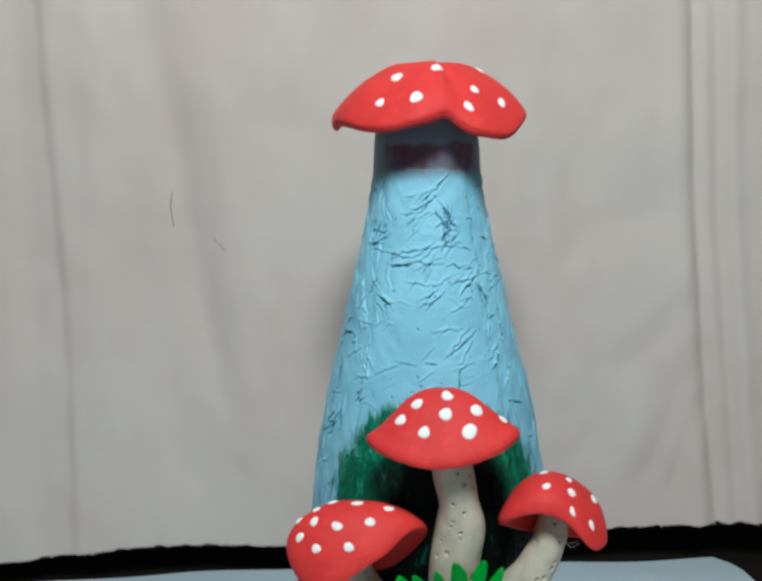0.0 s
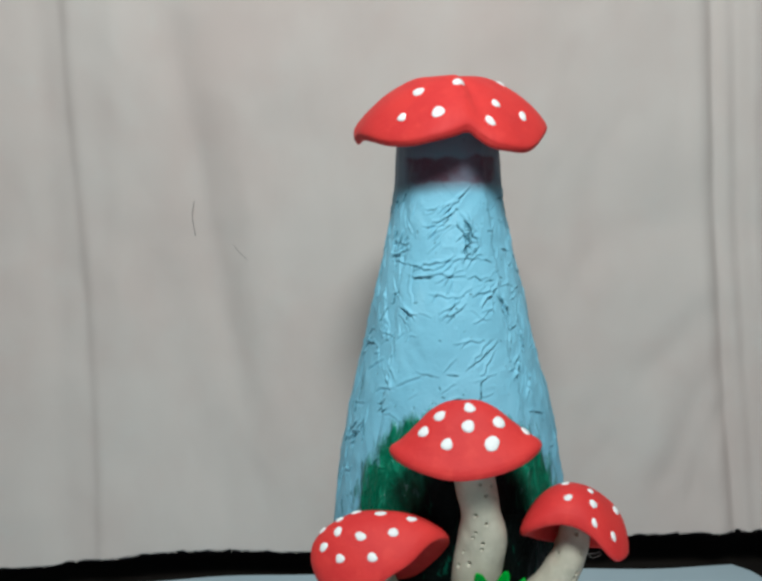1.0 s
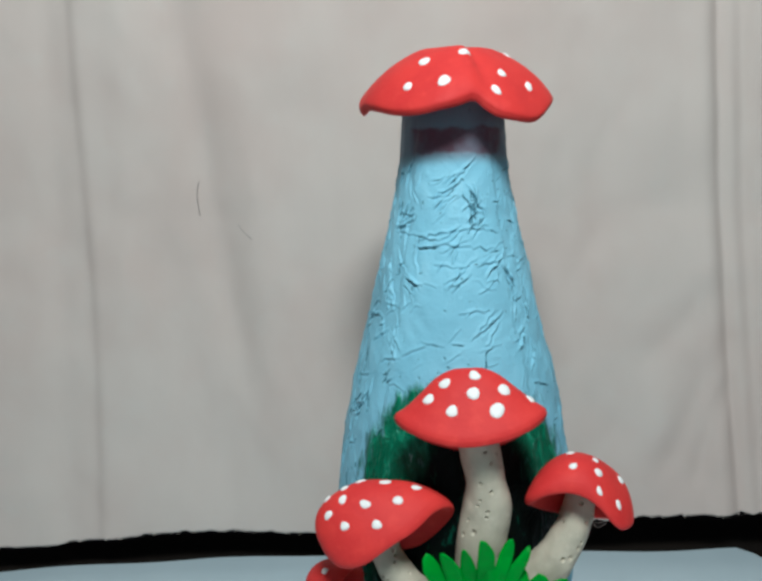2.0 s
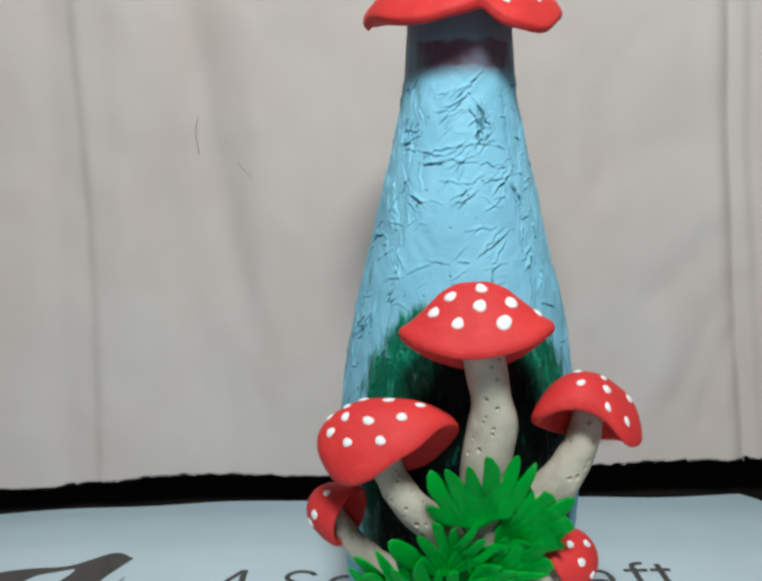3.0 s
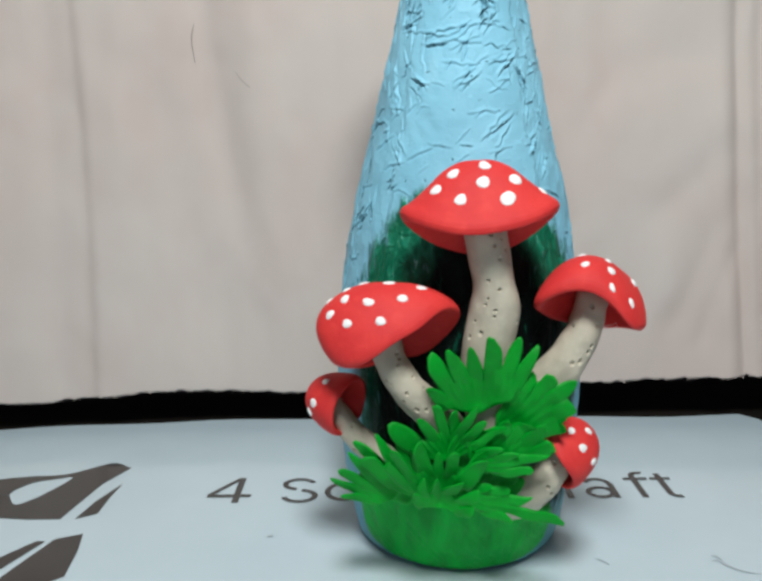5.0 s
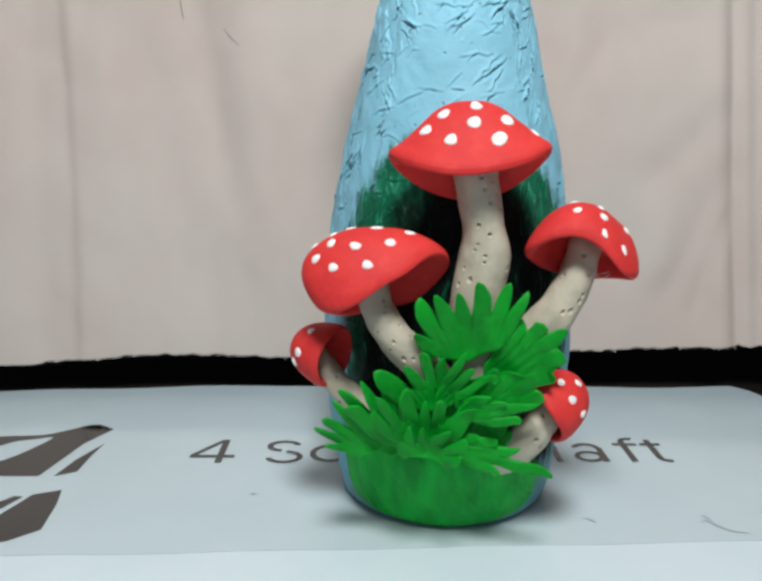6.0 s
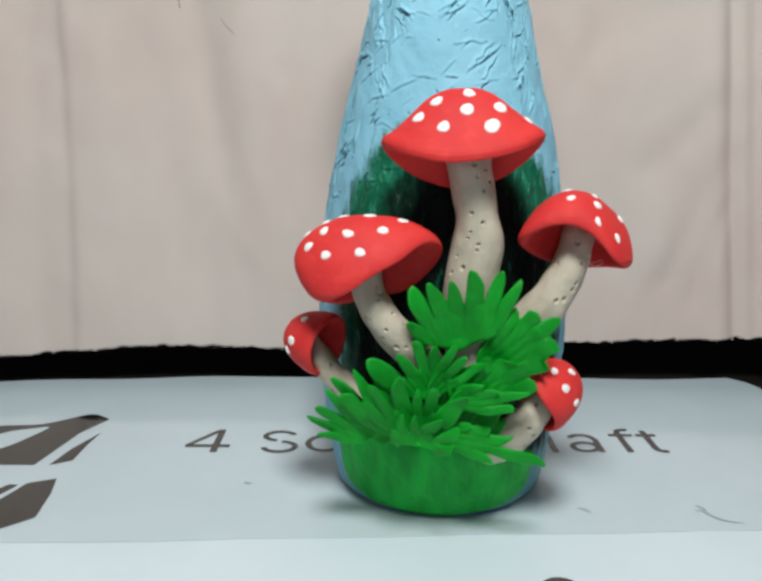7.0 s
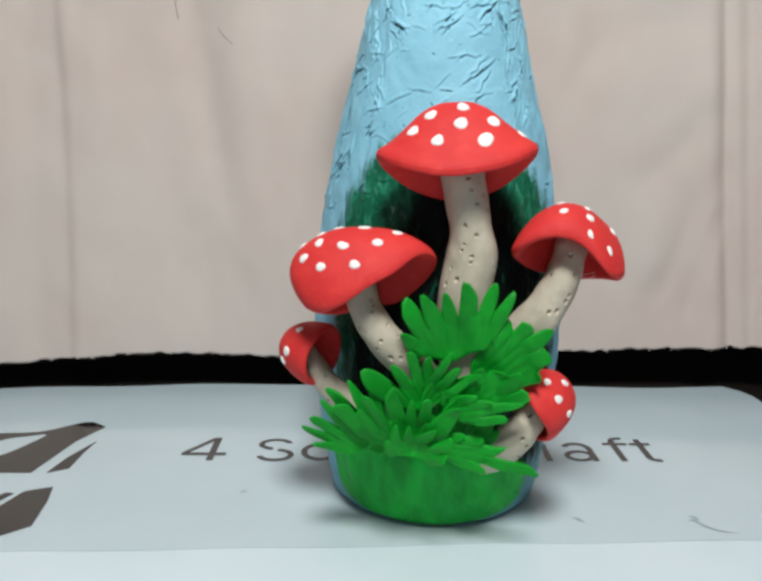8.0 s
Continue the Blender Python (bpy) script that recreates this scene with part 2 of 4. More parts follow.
def thing(name, place, label, category, group="", kind=""):
    ob = new(name)
    ob.empty_display_size = 0.01
    ob.location = place
    return tagged(ob, label, category, group, kind)


def slab(size, bevel=0.0, corner=0.0):
    """A box with its middle at the origin; corner rounds its upright edges."""
    bm = bmesh.new()
    bmesh.ops.create_cube(bm, size=1.0)
    bmesh.ops.scale(bm, vec=size, verts=bm.verts)
    if corner:
        up = [e for e in bm.edges if abs((e.verts[0].co - e.verts[1].co).z) > size[2] * 0.9]
        bmesh.ops.bevel(bm, geom=up, offset=corner, segments=8, affect="EDGES", profile=0.5)
    if bevel:
        bmesh.ops.bevel(bm, geom=list(bm.edges), offset=bevel, segments=2, affect="EDGES", profile=0.5)
    return bm


def moved(bm, m):
    bmesh.ops.transform(bm, matrix=m, verts=bm.verts)
    return bm


# ---- the place ----
AXIS = Vector((0.0375, 0.358, 0.0))

bm = slab((2.4, 1.3, 0.03), 0.002)
tagged(part("table_top", moved(bm, pose(0, 0.55, -0.0165)), TABLE), "dark stained table top in deep shade", "table", kind="structure")
bm = slab((3.2, 0.06, 1.9), 0.0)
tagged(part("wall_north", moved(bm, pose(0, 1.27, 0.25)), WALL), "dark wall behind the hung cloth", "wall", kind="structure")
PALE = make_room_paint()
bm = slab((3.2, 3.6, 0.05), 0.0)
tagged(part("ceiling", moved(bm, pose(0, -0.5, 1.875)), PALE), "plain off-white ceiling", "ceiling", kind="structure")
for name, x in (("wall_west", -1.63), ("wall_east", 1.63)):
    bm = slab((0.06, 3.72, 2.65), 0.0)
    tagged(part(name, moved(bm, pose(x, -0.5, 0.575)), PALE), "plain off-white wall of the room", "wall", kind="structure")
# the unseen wall behind the camera, built round an opening for the fill
bm = slab((3.2, 0.08, 0.78), 0.0)
for size, place in (((3.2, 0.08, 0.80), (0, -2.34, 1.45)), ((0.8, 0.08, 1.0), (-1.2, -2.34, 0.55)), ((0.8, 0.08, 1.0), (1.2, -2.34, 0.55))):
    other = moved(slab(size, 0.0), pose(place[0], place[1] + 2.34, place[2] + 0.34))
    data = bpy.data.meshes.new("piece")
    other.to_mesh(data)
    other.free()
    bm.from_mesh(data)
    bpy.data.meshes.remove(data)
tagged(part("wall_south", moved(bm, pose(0, -2.34, -0.34)), PALE), "plain off-white unseen wall with an opening for the added fill light", "wall", kind="structure")
bm = slab((3.2, 3.6, 0.05), 0.0)
tagged(part("floor", moved(bm, pose(0, -0.5, -0.725)), WALL), "dark floor under the table", "floor", kind="structure")


def build_underlay():
    ob = thing("underlay_sheet", (0, 0, 0), "pale blue-white printed paper sheet flat on the table", "paper sheet")
    bm = slab((0.62, 0.40, 0.0012), 0.0, 0.012)
    part("sheet", moved(bm, pose(0.01, 0.245, -0.0009)), UNDERLAY, ob)
    bm = bmesh.new()
    bm.faces.new([bm.verts.new((0.0735 + 0.007 * math.cos(a), 0.2640 + 0.0066 * math.sin(a), 0.0)) for a in (2 * math.pi * k / 32 for k in range(32))])
    part("printed_mark", bm, INK, ob, "dark printed mark")
    return ob


build_underlay()


def build_mat():
    mat = thing("printed_mat", (0.0, 0.0, 0.0), "grey-blue printed plastic mat with dark logo and lettering", "mat")
    bm = bmesh.new()
    # outline: straight front, gently wavy back with a rounded corner
    front = [(-0.33 + 0.01 * i, 0.2850 + 0.0190 * (i / 50) + 0.0005 * math.sin(i * 0.7)) for i in range(58)]
    back = []
    for i in range(49):
        x = 0.232 - i * 0.0116
        back.append((x, 0.4905 - 0.014 * (max(0.0, -x - 0.10) / 0.12) ** 1.3 + 0.0016 * math.sin(x * 23 + 1.0) + 0.0012 * math.sin(x * 58 + 0.4)))
    corner = [(0.246, 0.3085), (0.2445, 0.46), (0.2435, 0.474), (0.240, 0.483)]
    ring = front + corner + back
    low = [bm.verts.new((x, y, -0.0002)) for x, y in ring]
    top = [bm.verts.new((x, y, 0.0)) for x, y in ring]
    bm.faces.new(top)
    for i in range(len(ring)):
        k = (i + 1) % len(ring)
        bm.faces.new((low[i], low[k], top[k], top[i]))
    part("sheet", bm, MAT, mat)

    heights = iter(0.00020 + 0.00001 * k for k in range(40))

    def print_shape(name, outline, material, label=""):
        bm = bmesh.new()
        z = next(heights)
        bm.faces.new([bm.verts.new((x, y, z)) for x, y in outline])
        bmesh.ops.recalc_face_normals(bm, faces=bm.faces)
        if bm.faces[:][0].normal.z < 0:
            bmesh.ops.reverse_faces(bm, faces=bm.faces)
        return part(name, bm, material, mat, label)

    # the emblem: leaf-like strokes
    wing = smooth_line([(-0.222, 0.388), (-0.207, 0.400), (-0.198, 0.4055), (-0.184, 0.4085), (-0.165, 0.4110), (-0.146, 0.4245), (-0.1335, 0.418)], 24).tolist()
    wing += [(-0.1425, 0.3985), (-0.1500, 0.3610), (-0.1660, 0.3610), (-0.186, 0.3635), (-0.222, 0.3660), (-0.222, 0.3870)]
    # round the pale leaf left open in the stroke
    wing += smooth_line([(-0.1860, 0.3870), (-0.1785, 0.3765), (-0.1725, 0.3810), (-0.1670, 0.3905), (-0.1610, 0.4065), (-0.1700, 0.4045), (-0.1790, 0.4010), (-0.1850, 0.3930), (-0.1860, 0.3873)], 36).tolist()
    wing += [(-0.222, 0.3873)]
    print_shape("emblem_stroke", wing, GREY_INK, "dark grey emblem stroke")
    print_shape("emblem_stroke", [(-0.1320, 0.3990), (-0.1335, 0.384), (-0.1340, 0.3660), (-0.1430, 0.3610), (-0.1395, 0.3785)], GREY_INK)
    print_shape("emblem_stroke", [(-0.1450, 0.3425), (-0.1340, 0.3470), (-0.1310, 0.333), (-0.1290, 0.3120), (-0.1390, 0.3030), (-0.160, 0.297), (-0.152, 0.322)], GREY_INK)
    print_shape("emblem_stroke", [(-0.1525, 0.3410), (-0.1485, 0.3405), (-0.158, 0.318), (-0.170, 0.318)], GREY_INK)

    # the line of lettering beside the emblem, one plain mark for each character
    def bar(x0, y0, x1, y1, wide):
        d = Vector((x1 - x0, y1 - y0)).normalized() * wide / 2
        n = Vector((-d.y, d.x))
        a, b = Vector((x0, y0)), Vector((x1, y1))
        return [tuple(a - n), tuple(b - n), tuple(b + n), tuple(a + n)]

    def ring_mark(x, y, w, h, wide, start=0, stop=360):
        bm = bmesh.new()
        steps = 28
        z = next(heights)
        outer, inner = [], []
        for i in range(steps + 1):
            a = radians(start + (stop - start) * i / steps)
            outer.append(bm.verts.new((x + w / 2 * math.cos(a), y + h / 2 * math.sin(a), z)))
            inner.append(bm.verts.new((x + (w / 2 - wide) * math.cos(a), y + (h / 2 - wide) * math.sin(a), z)))
        for i in range(steps):
            bm.faces.new((outer[i], outer[i + 1], inner[i + 1], inner[i]))
        return part("letter_mark", bm, INK, mat)

    LETTERING(print_shape, bar, ring_mark)

    # scuffs in the plastic
    def scuff(points, wide):
        line = smooth_line(points, 18)
        left, right = [], []
        for k, p in enumerate(line):
            d = line[min(k + 1, 17)] - line[max(k - 1, 0)]
            d = d / (np.linalg.norm(d) + 1e-9) * wide * math.sin(math.pi * (k + 0.5) / 18)
            left.append((p[0] - d[1], p[1] + d[0]))
            right.append((p[0] + d[1], p[1] - d[0]))
        print_shape("scuff", left + right[::-1], SCUFF, "pale grey scuff")

    scuff([(0.1420, 0.3185), (0.1455, 0.3190), (0.1475, 0.3150), (0.1520, 0.3105), (0.1590, 0.3085)], 0.0007)
    scuff([(0.1440, 0.3235), (0.1465, 0.3215), (0.1470, 0.3190)], 0.0005)
    scuff([(-0.0495, 0.3425), (-0.0480, 0.3432), (-0.0462, 0.3430)], 0.0006)
    scuff([(0.0930, 0.3215), (0.0960, 0.3200), (0.0985, 0.3165)], 0.0004)
    return mat


def LETTERING(print_shape, bar, ring_mark):
    print_shape("letter_mark", bar(-0.0700, 0.3760, -0.0700, 0.4040, 0.0034), INK)
    print_shape("letter_mark", bar(-0.0850, 0.3835, -0.0630, 0.3835, 0.0032), INK)
    print_shape("letter_mark", bar(-0.0840, 0.3842, -0.0710, 0.4030, 0.0027), INK)
    ring_mark(-0.0395, 0.3960, 0.0175, 0.0140, 0.0029, 15, 262)
    ring_mark(-0.0385, 0.3828, 0.0185, 0.0150, 0.0029, -168, 85)
    ring_mark(-0.0160, 0.3872, 0.0200, 0.0210, 0.0030, 45, 315)
    print_shape("letter_mark", bar(0.0975, 0.3775, 0.0975, 0.3980, 0.0030), INK)
    ring_mark(0.1135, 0.3838, 0.0150, 0.0130, 0.0027)
    ring_mark(0.1140, 0.3930, 0.0150, 0.0140, 0.0028, 0, 160)
    print_shape("letter_mark", bar(0.1205, 0.3775, 0.1205, 0.3935, 0.0030), INK)
    print_shape("letter_mark", bar(0.1345, 0.3775, 0.1345, 0.4030, 0.0032), INK)
    ring_mark(0.1385, 0.4020, 0.0110, 0.0100, 0.0028, 60, 185)
    print_shape("letter_mark", bar(0.1290, 0.3985, 0.1415, 0.3985, 0.0027), INK)
    print_shape("letter_mark", bar(0.1482, 0.3810, 0.1482, 0.4045, 0.0032), INK)
    print_shape("letter_mark", bar(0.1430, 0.3985, 0.1535, 0.3985, 0.0027), INK)
    ring_mark(0.1520, 0.3822, 0.0105, 0.0100, 0.0028, 175, 290)


build_mat()


def fold_depth(x, z):
    """How far the cloth stands out towards the front, in metres; takes numbers or arrays."""
    x, z = np.asarray(x, float), np.asarray(z, float)

    def step(at, wide, height):
        return height / (1 + np.exp(-np.clip((x - at) / wide, -40, 40)))

    def crease(x0, z0, x1, z1, wide, depth):
        """A soft valley (or a swelling, for a negative depth) along a slanted line."""
        dx, dz = x1 - x0, z1 - z0
        long = math.hypot(dx, dz)
        t = ((x - x0) * dx + (z - z0) * dz) / long ** 2
        off = ((x - x0) * dz - (z - z0) * dx) / long
        ends = np.exp(-np.clip(np.abs(t - 0.5) - 0.4, 0, None) ** 2 / 0.03)
        return -depth * np.exp(-(off / wide) ** 2) * ends

    d = 0.0045 * np.sin(x * 19 + 0.6 + z * 1.2)
    # one fold lies over the next
    over = -0.1700 + 0.0020 * np.sin(z * 14)
    d = d + step(over, 0.0018, 0.0038) - step(over + 0.045, 0.016, 0.0038) + crease(-0.186, 0.40, -0.190, 0.02, 0.010, 0.0018)
    # two pinched folds on the other side
    lean = 0.2265 - 0.072 * (z - 0.034) - 0.002 * np.sin(z * 9)
    d = d - 0.0028 * np.exp(-((x - lean) / 0.0042) ** 2) + 0.0026 * np.exp(-((x - lean + 0.011) / 0.007) ** 2)
    d = d - 0.0024 * np.exp(-((x - lean - 0.014) / 0.0055) ** 2) + 0.0020 * np.exp(-((x - lean - 0.022) / 0.006) ** 2)
    # slack wrinkles
    d = d + crease(-0.112, 0.34, -0.082, 0.13, 0.013, 0.0036) + crease(-0.075, 0.30, -0.055, 0.08, 0.016, -0.0030)
    d = d + crease(-0.125, 0.20, -0.100, 0.06, 0.015, 0.0025) + crease(-0.140, 0.36, -0.150, 0.12, 0.012, -0.0022)
    d = d + crease(0.212, 0.135, 0.180, 0.060, 0.0075, 0.0013) + crease(0.214, 0.11, 0.198, 0.05, 0.006, 0.0013) + crease(0.208, 0.17, 0.165, 0.125, 0.010, 0.0010)
    d = d + crease(0.205, 0.24, 0.130, 0.20, 0.014, 0.0010) + crease(0.120, 0.36, 0.145, 0.24, 0.018, 0.0024)
    d = d + np.interp(x, (-0.2, -0.05, 0.05, 0.25), (0.014, 0.014, 0.013, 0.018)) * np.clip(1 - z / 0.22, 0, None)
    return d + 0.0040 * field(x * 9 + 20, z * 6 + 3, 31) + 0.0011 * field(x * 34 + 20, z * 22 + 3, 32) + 0.0004 * field(x * 90 + 50, z * 60, 33)


def hem_height(x):
    h = float(np.interp(x, (-0.52, -0.22, -0.2, -0.175, -0.13, -0.054, 0.13, 0.25, 0.56), (0.018, 0.0195, 0.019, 0.0215, 0.0245, 0.0235, 0.0278, 0.0315, 0.035)))
    return h + 0.0013 * noise.noise((x * 130, 0, 0)) + 0.0008 * noise.noise((x * 420, 3, 0)) + 0.0005 * noise.noise((x * 1100, 5, 0))


def build_cloth():
    cloth = thing("backdrop_cloth", (0.0, 0.486, 0.0), "pinkish beige cloth hung behind, creased, with a frayed hem", "cloth")
    cols, rows = 901, 150
    grid = np.zeros((rows, cols, 3))
    for j in range(cols):
        x = -0.52 + j * (1.08 / (cols - 1))
        low = hem_height(x)
        z = low + (0.62 - low) * (np.arange(rows) / (rows - 1)) ** 1.25
        grid[:, j, 0], grid[:, j, 1], grid[:, j, 2] = x, -fold_depth(x, z), z
    ob = mesh_part("cloth_sheet", grid_data("cloth_sheet", grid), CLOTH, cloth)
    m = ob.modifiers.new("thickness", "SOLIDIFY")
    m.thickness, m.offset = 0.0006, 0.0
    # frayed ends of thread along the hem
    rnd = random.Random(4)
    bm = bmesh.new()
    for k in range(1500):
        x = rnd.uniform(-0.5, 0.54)
        low = hem_height(x)
        y = -fold_depth(x, low)
        length = rnd.uniform(0.0002, 0.0010) * (1 if rnd.random() < 0.93 else 2.0)
        lean, wide = rnd.uniform(-0.6, 0.6) * length, rnd.uniform(0.00012, 0.0003)
        for dy in (-0.00012, 0.00012):
            a = bm.verts.new((x - wide, y + dy, low + 0.0005))
            b = bm.verts.new((x + wide, y + dy, low + 0.0005))
            c = bm.verts.new((x + lean, y + dy - 0.3 * length, low - length))
            bm.faces.new((a, b, c))
    tagged(part("frayed_threads", bm, CLOTH, cloth), kind="stuff")
    # a dark thread hanging on the cloth
    line = smooth_line([(-0.1030, 0, 0.2400), (-0.1042, 0, 0.2350), (-0.1047, 0, 0.2305), (-0.1041, 0, 0.2245), (-0.1034, 0, 0.2190)], 24)
    part("loose_thread", tube_mesh(line + np.array([[0, -fold_depth(p[0], p[2]) - 0.0006, 0] for p in line]), [0.00022] * 24, 6), THREAD, cloth, "dark loose thread")
    line = smooth_line([(-0.0800, 0, 0.2135), (-0.0768, 0, 0.2092), (-0.0715, 0, 0.2045)], 16)
    part("loose_thread", tube_mesh(line + np.array([[0, -fold_depth(p[0], p[2]) - 0.0005, 0] for p in line]), [0.00013] * 16, 6), THREAD, cloth)
    return cloth


def tube_mesh(line, radii, sides):
    """A round tube along a line of places, as a bmesh."""
    bm = bmesh.new()
    rings = []
    for k, p in enumerate(line):
        d = Vector(line[min(k + 1, len(line) - 1)]) - Vector(line[max(k - 1, 0)])
        turn = d.to_track_quat("Z", "Y").to_matrix()
        rings.append([bm.verts.new(Vector(p) + turn @ Vector((radii[k] * math.cos(a), radii[k] * math.sin(a), 0))) for a in (2 * math.pi * i / sides for i in range(sides))])
    for r, s in zip(rings, rings[1:]):
        for i in range(sides):
            f = bm.faces.new((r[i], r[(i + 1) % sides], s[(i + 1) % sides], s[i]))
            f.smooth = True
    bm.faces.new(rings[0][::-1])
    bm.faces.new(rings[-1])
    return bm


THREAD = make_ink("dark_thread", (0.15, 0.13, 0.12), (0.24, 0.21, 0.19))
build_cloth()

# ---- the bottle ----
PROFILE = [(0.0, 0.040), (0.0008, 0.0440), (0.004, 0.0466), (0.016, 0.0492), (0.036, 0.0518), (0.062, 0.0538), (0.085, 0.0540), (0.106, 0.0524),
           (0.127, 0.0498), (0.138, 0.0482), (0.148, 0.0462), (0.158, 0.0439), (0.177, 0.0387), (0.197, 0.0342), (0.213, 0.0302), (0.224, 0.0277),
           (0.235, 0.0256), (0.245, 0.0239), (0.257, 0.0229), (0.2615, 0.0226), (0.266, 0.0222), (0.274, 0.0220), (0.284, 0.0205)]


def bottle_radius(z):
    zs, rs = zip(*PROFILE)
    return float(np.interp(z, zs, rs))


def bottle_point(angle, z, out=0.0):
    """A place on the bottle's skin, relative to its foot; angle 0 faces the front."""
    r = bottle_radius(z) + out
    return Vector((r * math.sin(angle), -r * math.cos(angle), z))


# torn ridges of the coat: degrees from the front, height in mm, slant in degrees, length in mm, how dark the wash lies in them
TEARS = [(-16, 233, 20, 15, 0.5), (-4, 238, 35, 13, 0.7), (14, 230, -75, 17, 1.0), (14, 222, 30, 9, 1.0), (-51, 223, 25, 15, 0.6), (-24, 215, 4, 15, 1.0),
         (-5, 216, 15, 20, 0.4), (-35, 197, -25, 10, 0.3), (-3, 199, 52, 13, 0.7), (40, 200, -70, 15, 1.0), (25, 206, 35, 13, 0.6), (51, 187, -80, 15, 0.6),
         (16, 180, 35, 16, 0.5), (45, 167, 80, 20, 1.0), (-42, 173, -70, 13, 0.5), (-53, 192, 86, 20, 0.3), (-64, 147, 35, 18, 0.9), (41, 176, 45, 12, 0.9)]


def coat_relief(angle, z, radius):
    """Height of the torn paper coat over the bottle's skin, in metres, and the dark wash in it."""
    rnd = random.Random(21)
    arc = angle * radius
    u, v = arc * 1000, z * 1000
    rise = 0.00035 * field(u / 9, v / 13, 1) + 0.00020 * field(u / 3.5, v / 4.5, 2) + 0.00030 * np.clip(field(u / 1.6, v / 1.9, 12) - 0.35, 0, 1) * np.clip(field(u / 11, v / 9, 13) + 0.3, 0, 1)
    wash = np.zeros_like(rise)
    # flat strips with soft upright edges
    for at, high, seed in ((-43, 0.0006, 3), (36, 0.0006, 4), (-72, 0.0005, 5), (68, 0.0005, 6)):
        edge = (np.degrees(angle) - at) * radius * 17.45 + 1.2 * field(v / 7, v * 0 + 3, seed) + 0.5 * field(v / 2.2, v * 0 + 9, seed)
        rise += high * (1 / (1 + np.exp(-np.clip(edge * 3.0, -30, 30))) - 0.5) * (1 if at < 0 else -1) - 0.00012
    strokes = []
    for deg, high, slant, length, dark in TEARS:
        for k in range(5):
            strokes.append((deg + rnd.uniform(-3, 3), high + rnd.uniform(-3, 3), slant + rnd.uniform(-22, 22), length * rnd.uniform(0.35, 1.0), dark * rnd.uniform(0.5, 1.1), rnd.uniform(0.7, 1.2)))
    for k in range(540):
        deg, high = rnd.uniform(-100, 100), rnd.uniform(52, 246)
        side = abs(deg) > 32
        if not side and rnd.random() < 0.35:
            continue
        slant = rnd.gauss(88, 14) if side and rnd.random() < 0.75 else rnd.gauss(30, 28)
        dark = rnd.uniform(0.5, 1.0) if rnd.random() < (0.5 if deg > 25 or high < 165 else 0.28) else 0.0
        strokes.append((deg, high, slant, rnd.uniform(3.5, 13), dark, rnd.uniform(0.45, 1.0)))
    for k in range(200):
        strokes.append((rnd.uniform(-90, 90), rnd.uniform(70, 246), rnd.uniform(0, 180), rnd.uniform(0.8, 1.8), rnd.uniform(0.5, 1.1), -0.5))
    rows_v = v[:, 0]
    for deg, high, slant, length, dark, power in strokes:
        i0, i1 = np.searchsorted(rows_v, (high - length - 2, high + length + 2))
        if i1 <= i0:
            continue
        uu, vv = u[i0:i1], v[i0:i1]
        u0 = radians(deg) * float(radius[(i0 + i1) // 2, 0]) * 1000
        c, t = math.cos(radians(slant)), math.sin(radians(slant))
        along = (uu - u0) * c + (vv - high) * t
        off = -(uu - u0) * t + (vv - high) * c
        off = off + 0.9 * field(along / 2.6 + deg, along * 0 + high, 7) * min(1.0, length / 6) + 0.03 * along ** 2 / length * power
        wide = 0.40 + 0.0175 * length
        taper = np.clip(1 - (2 * along / length) ** 2, 0, 1) ** 0.5
        ridge_line = np.exp(-(off / wide) ** 2)
        under = np.exp(-((off + wide * 1.35) / (wide * 0.8)) ** 2)
        rise[i0:i1] += 0.00050 * power * taper * (ridge_line - 0.75 * under)
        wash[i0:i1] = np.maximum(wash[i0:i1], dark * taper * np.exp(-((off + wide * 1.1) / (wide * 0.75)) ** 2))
    return rise, wash


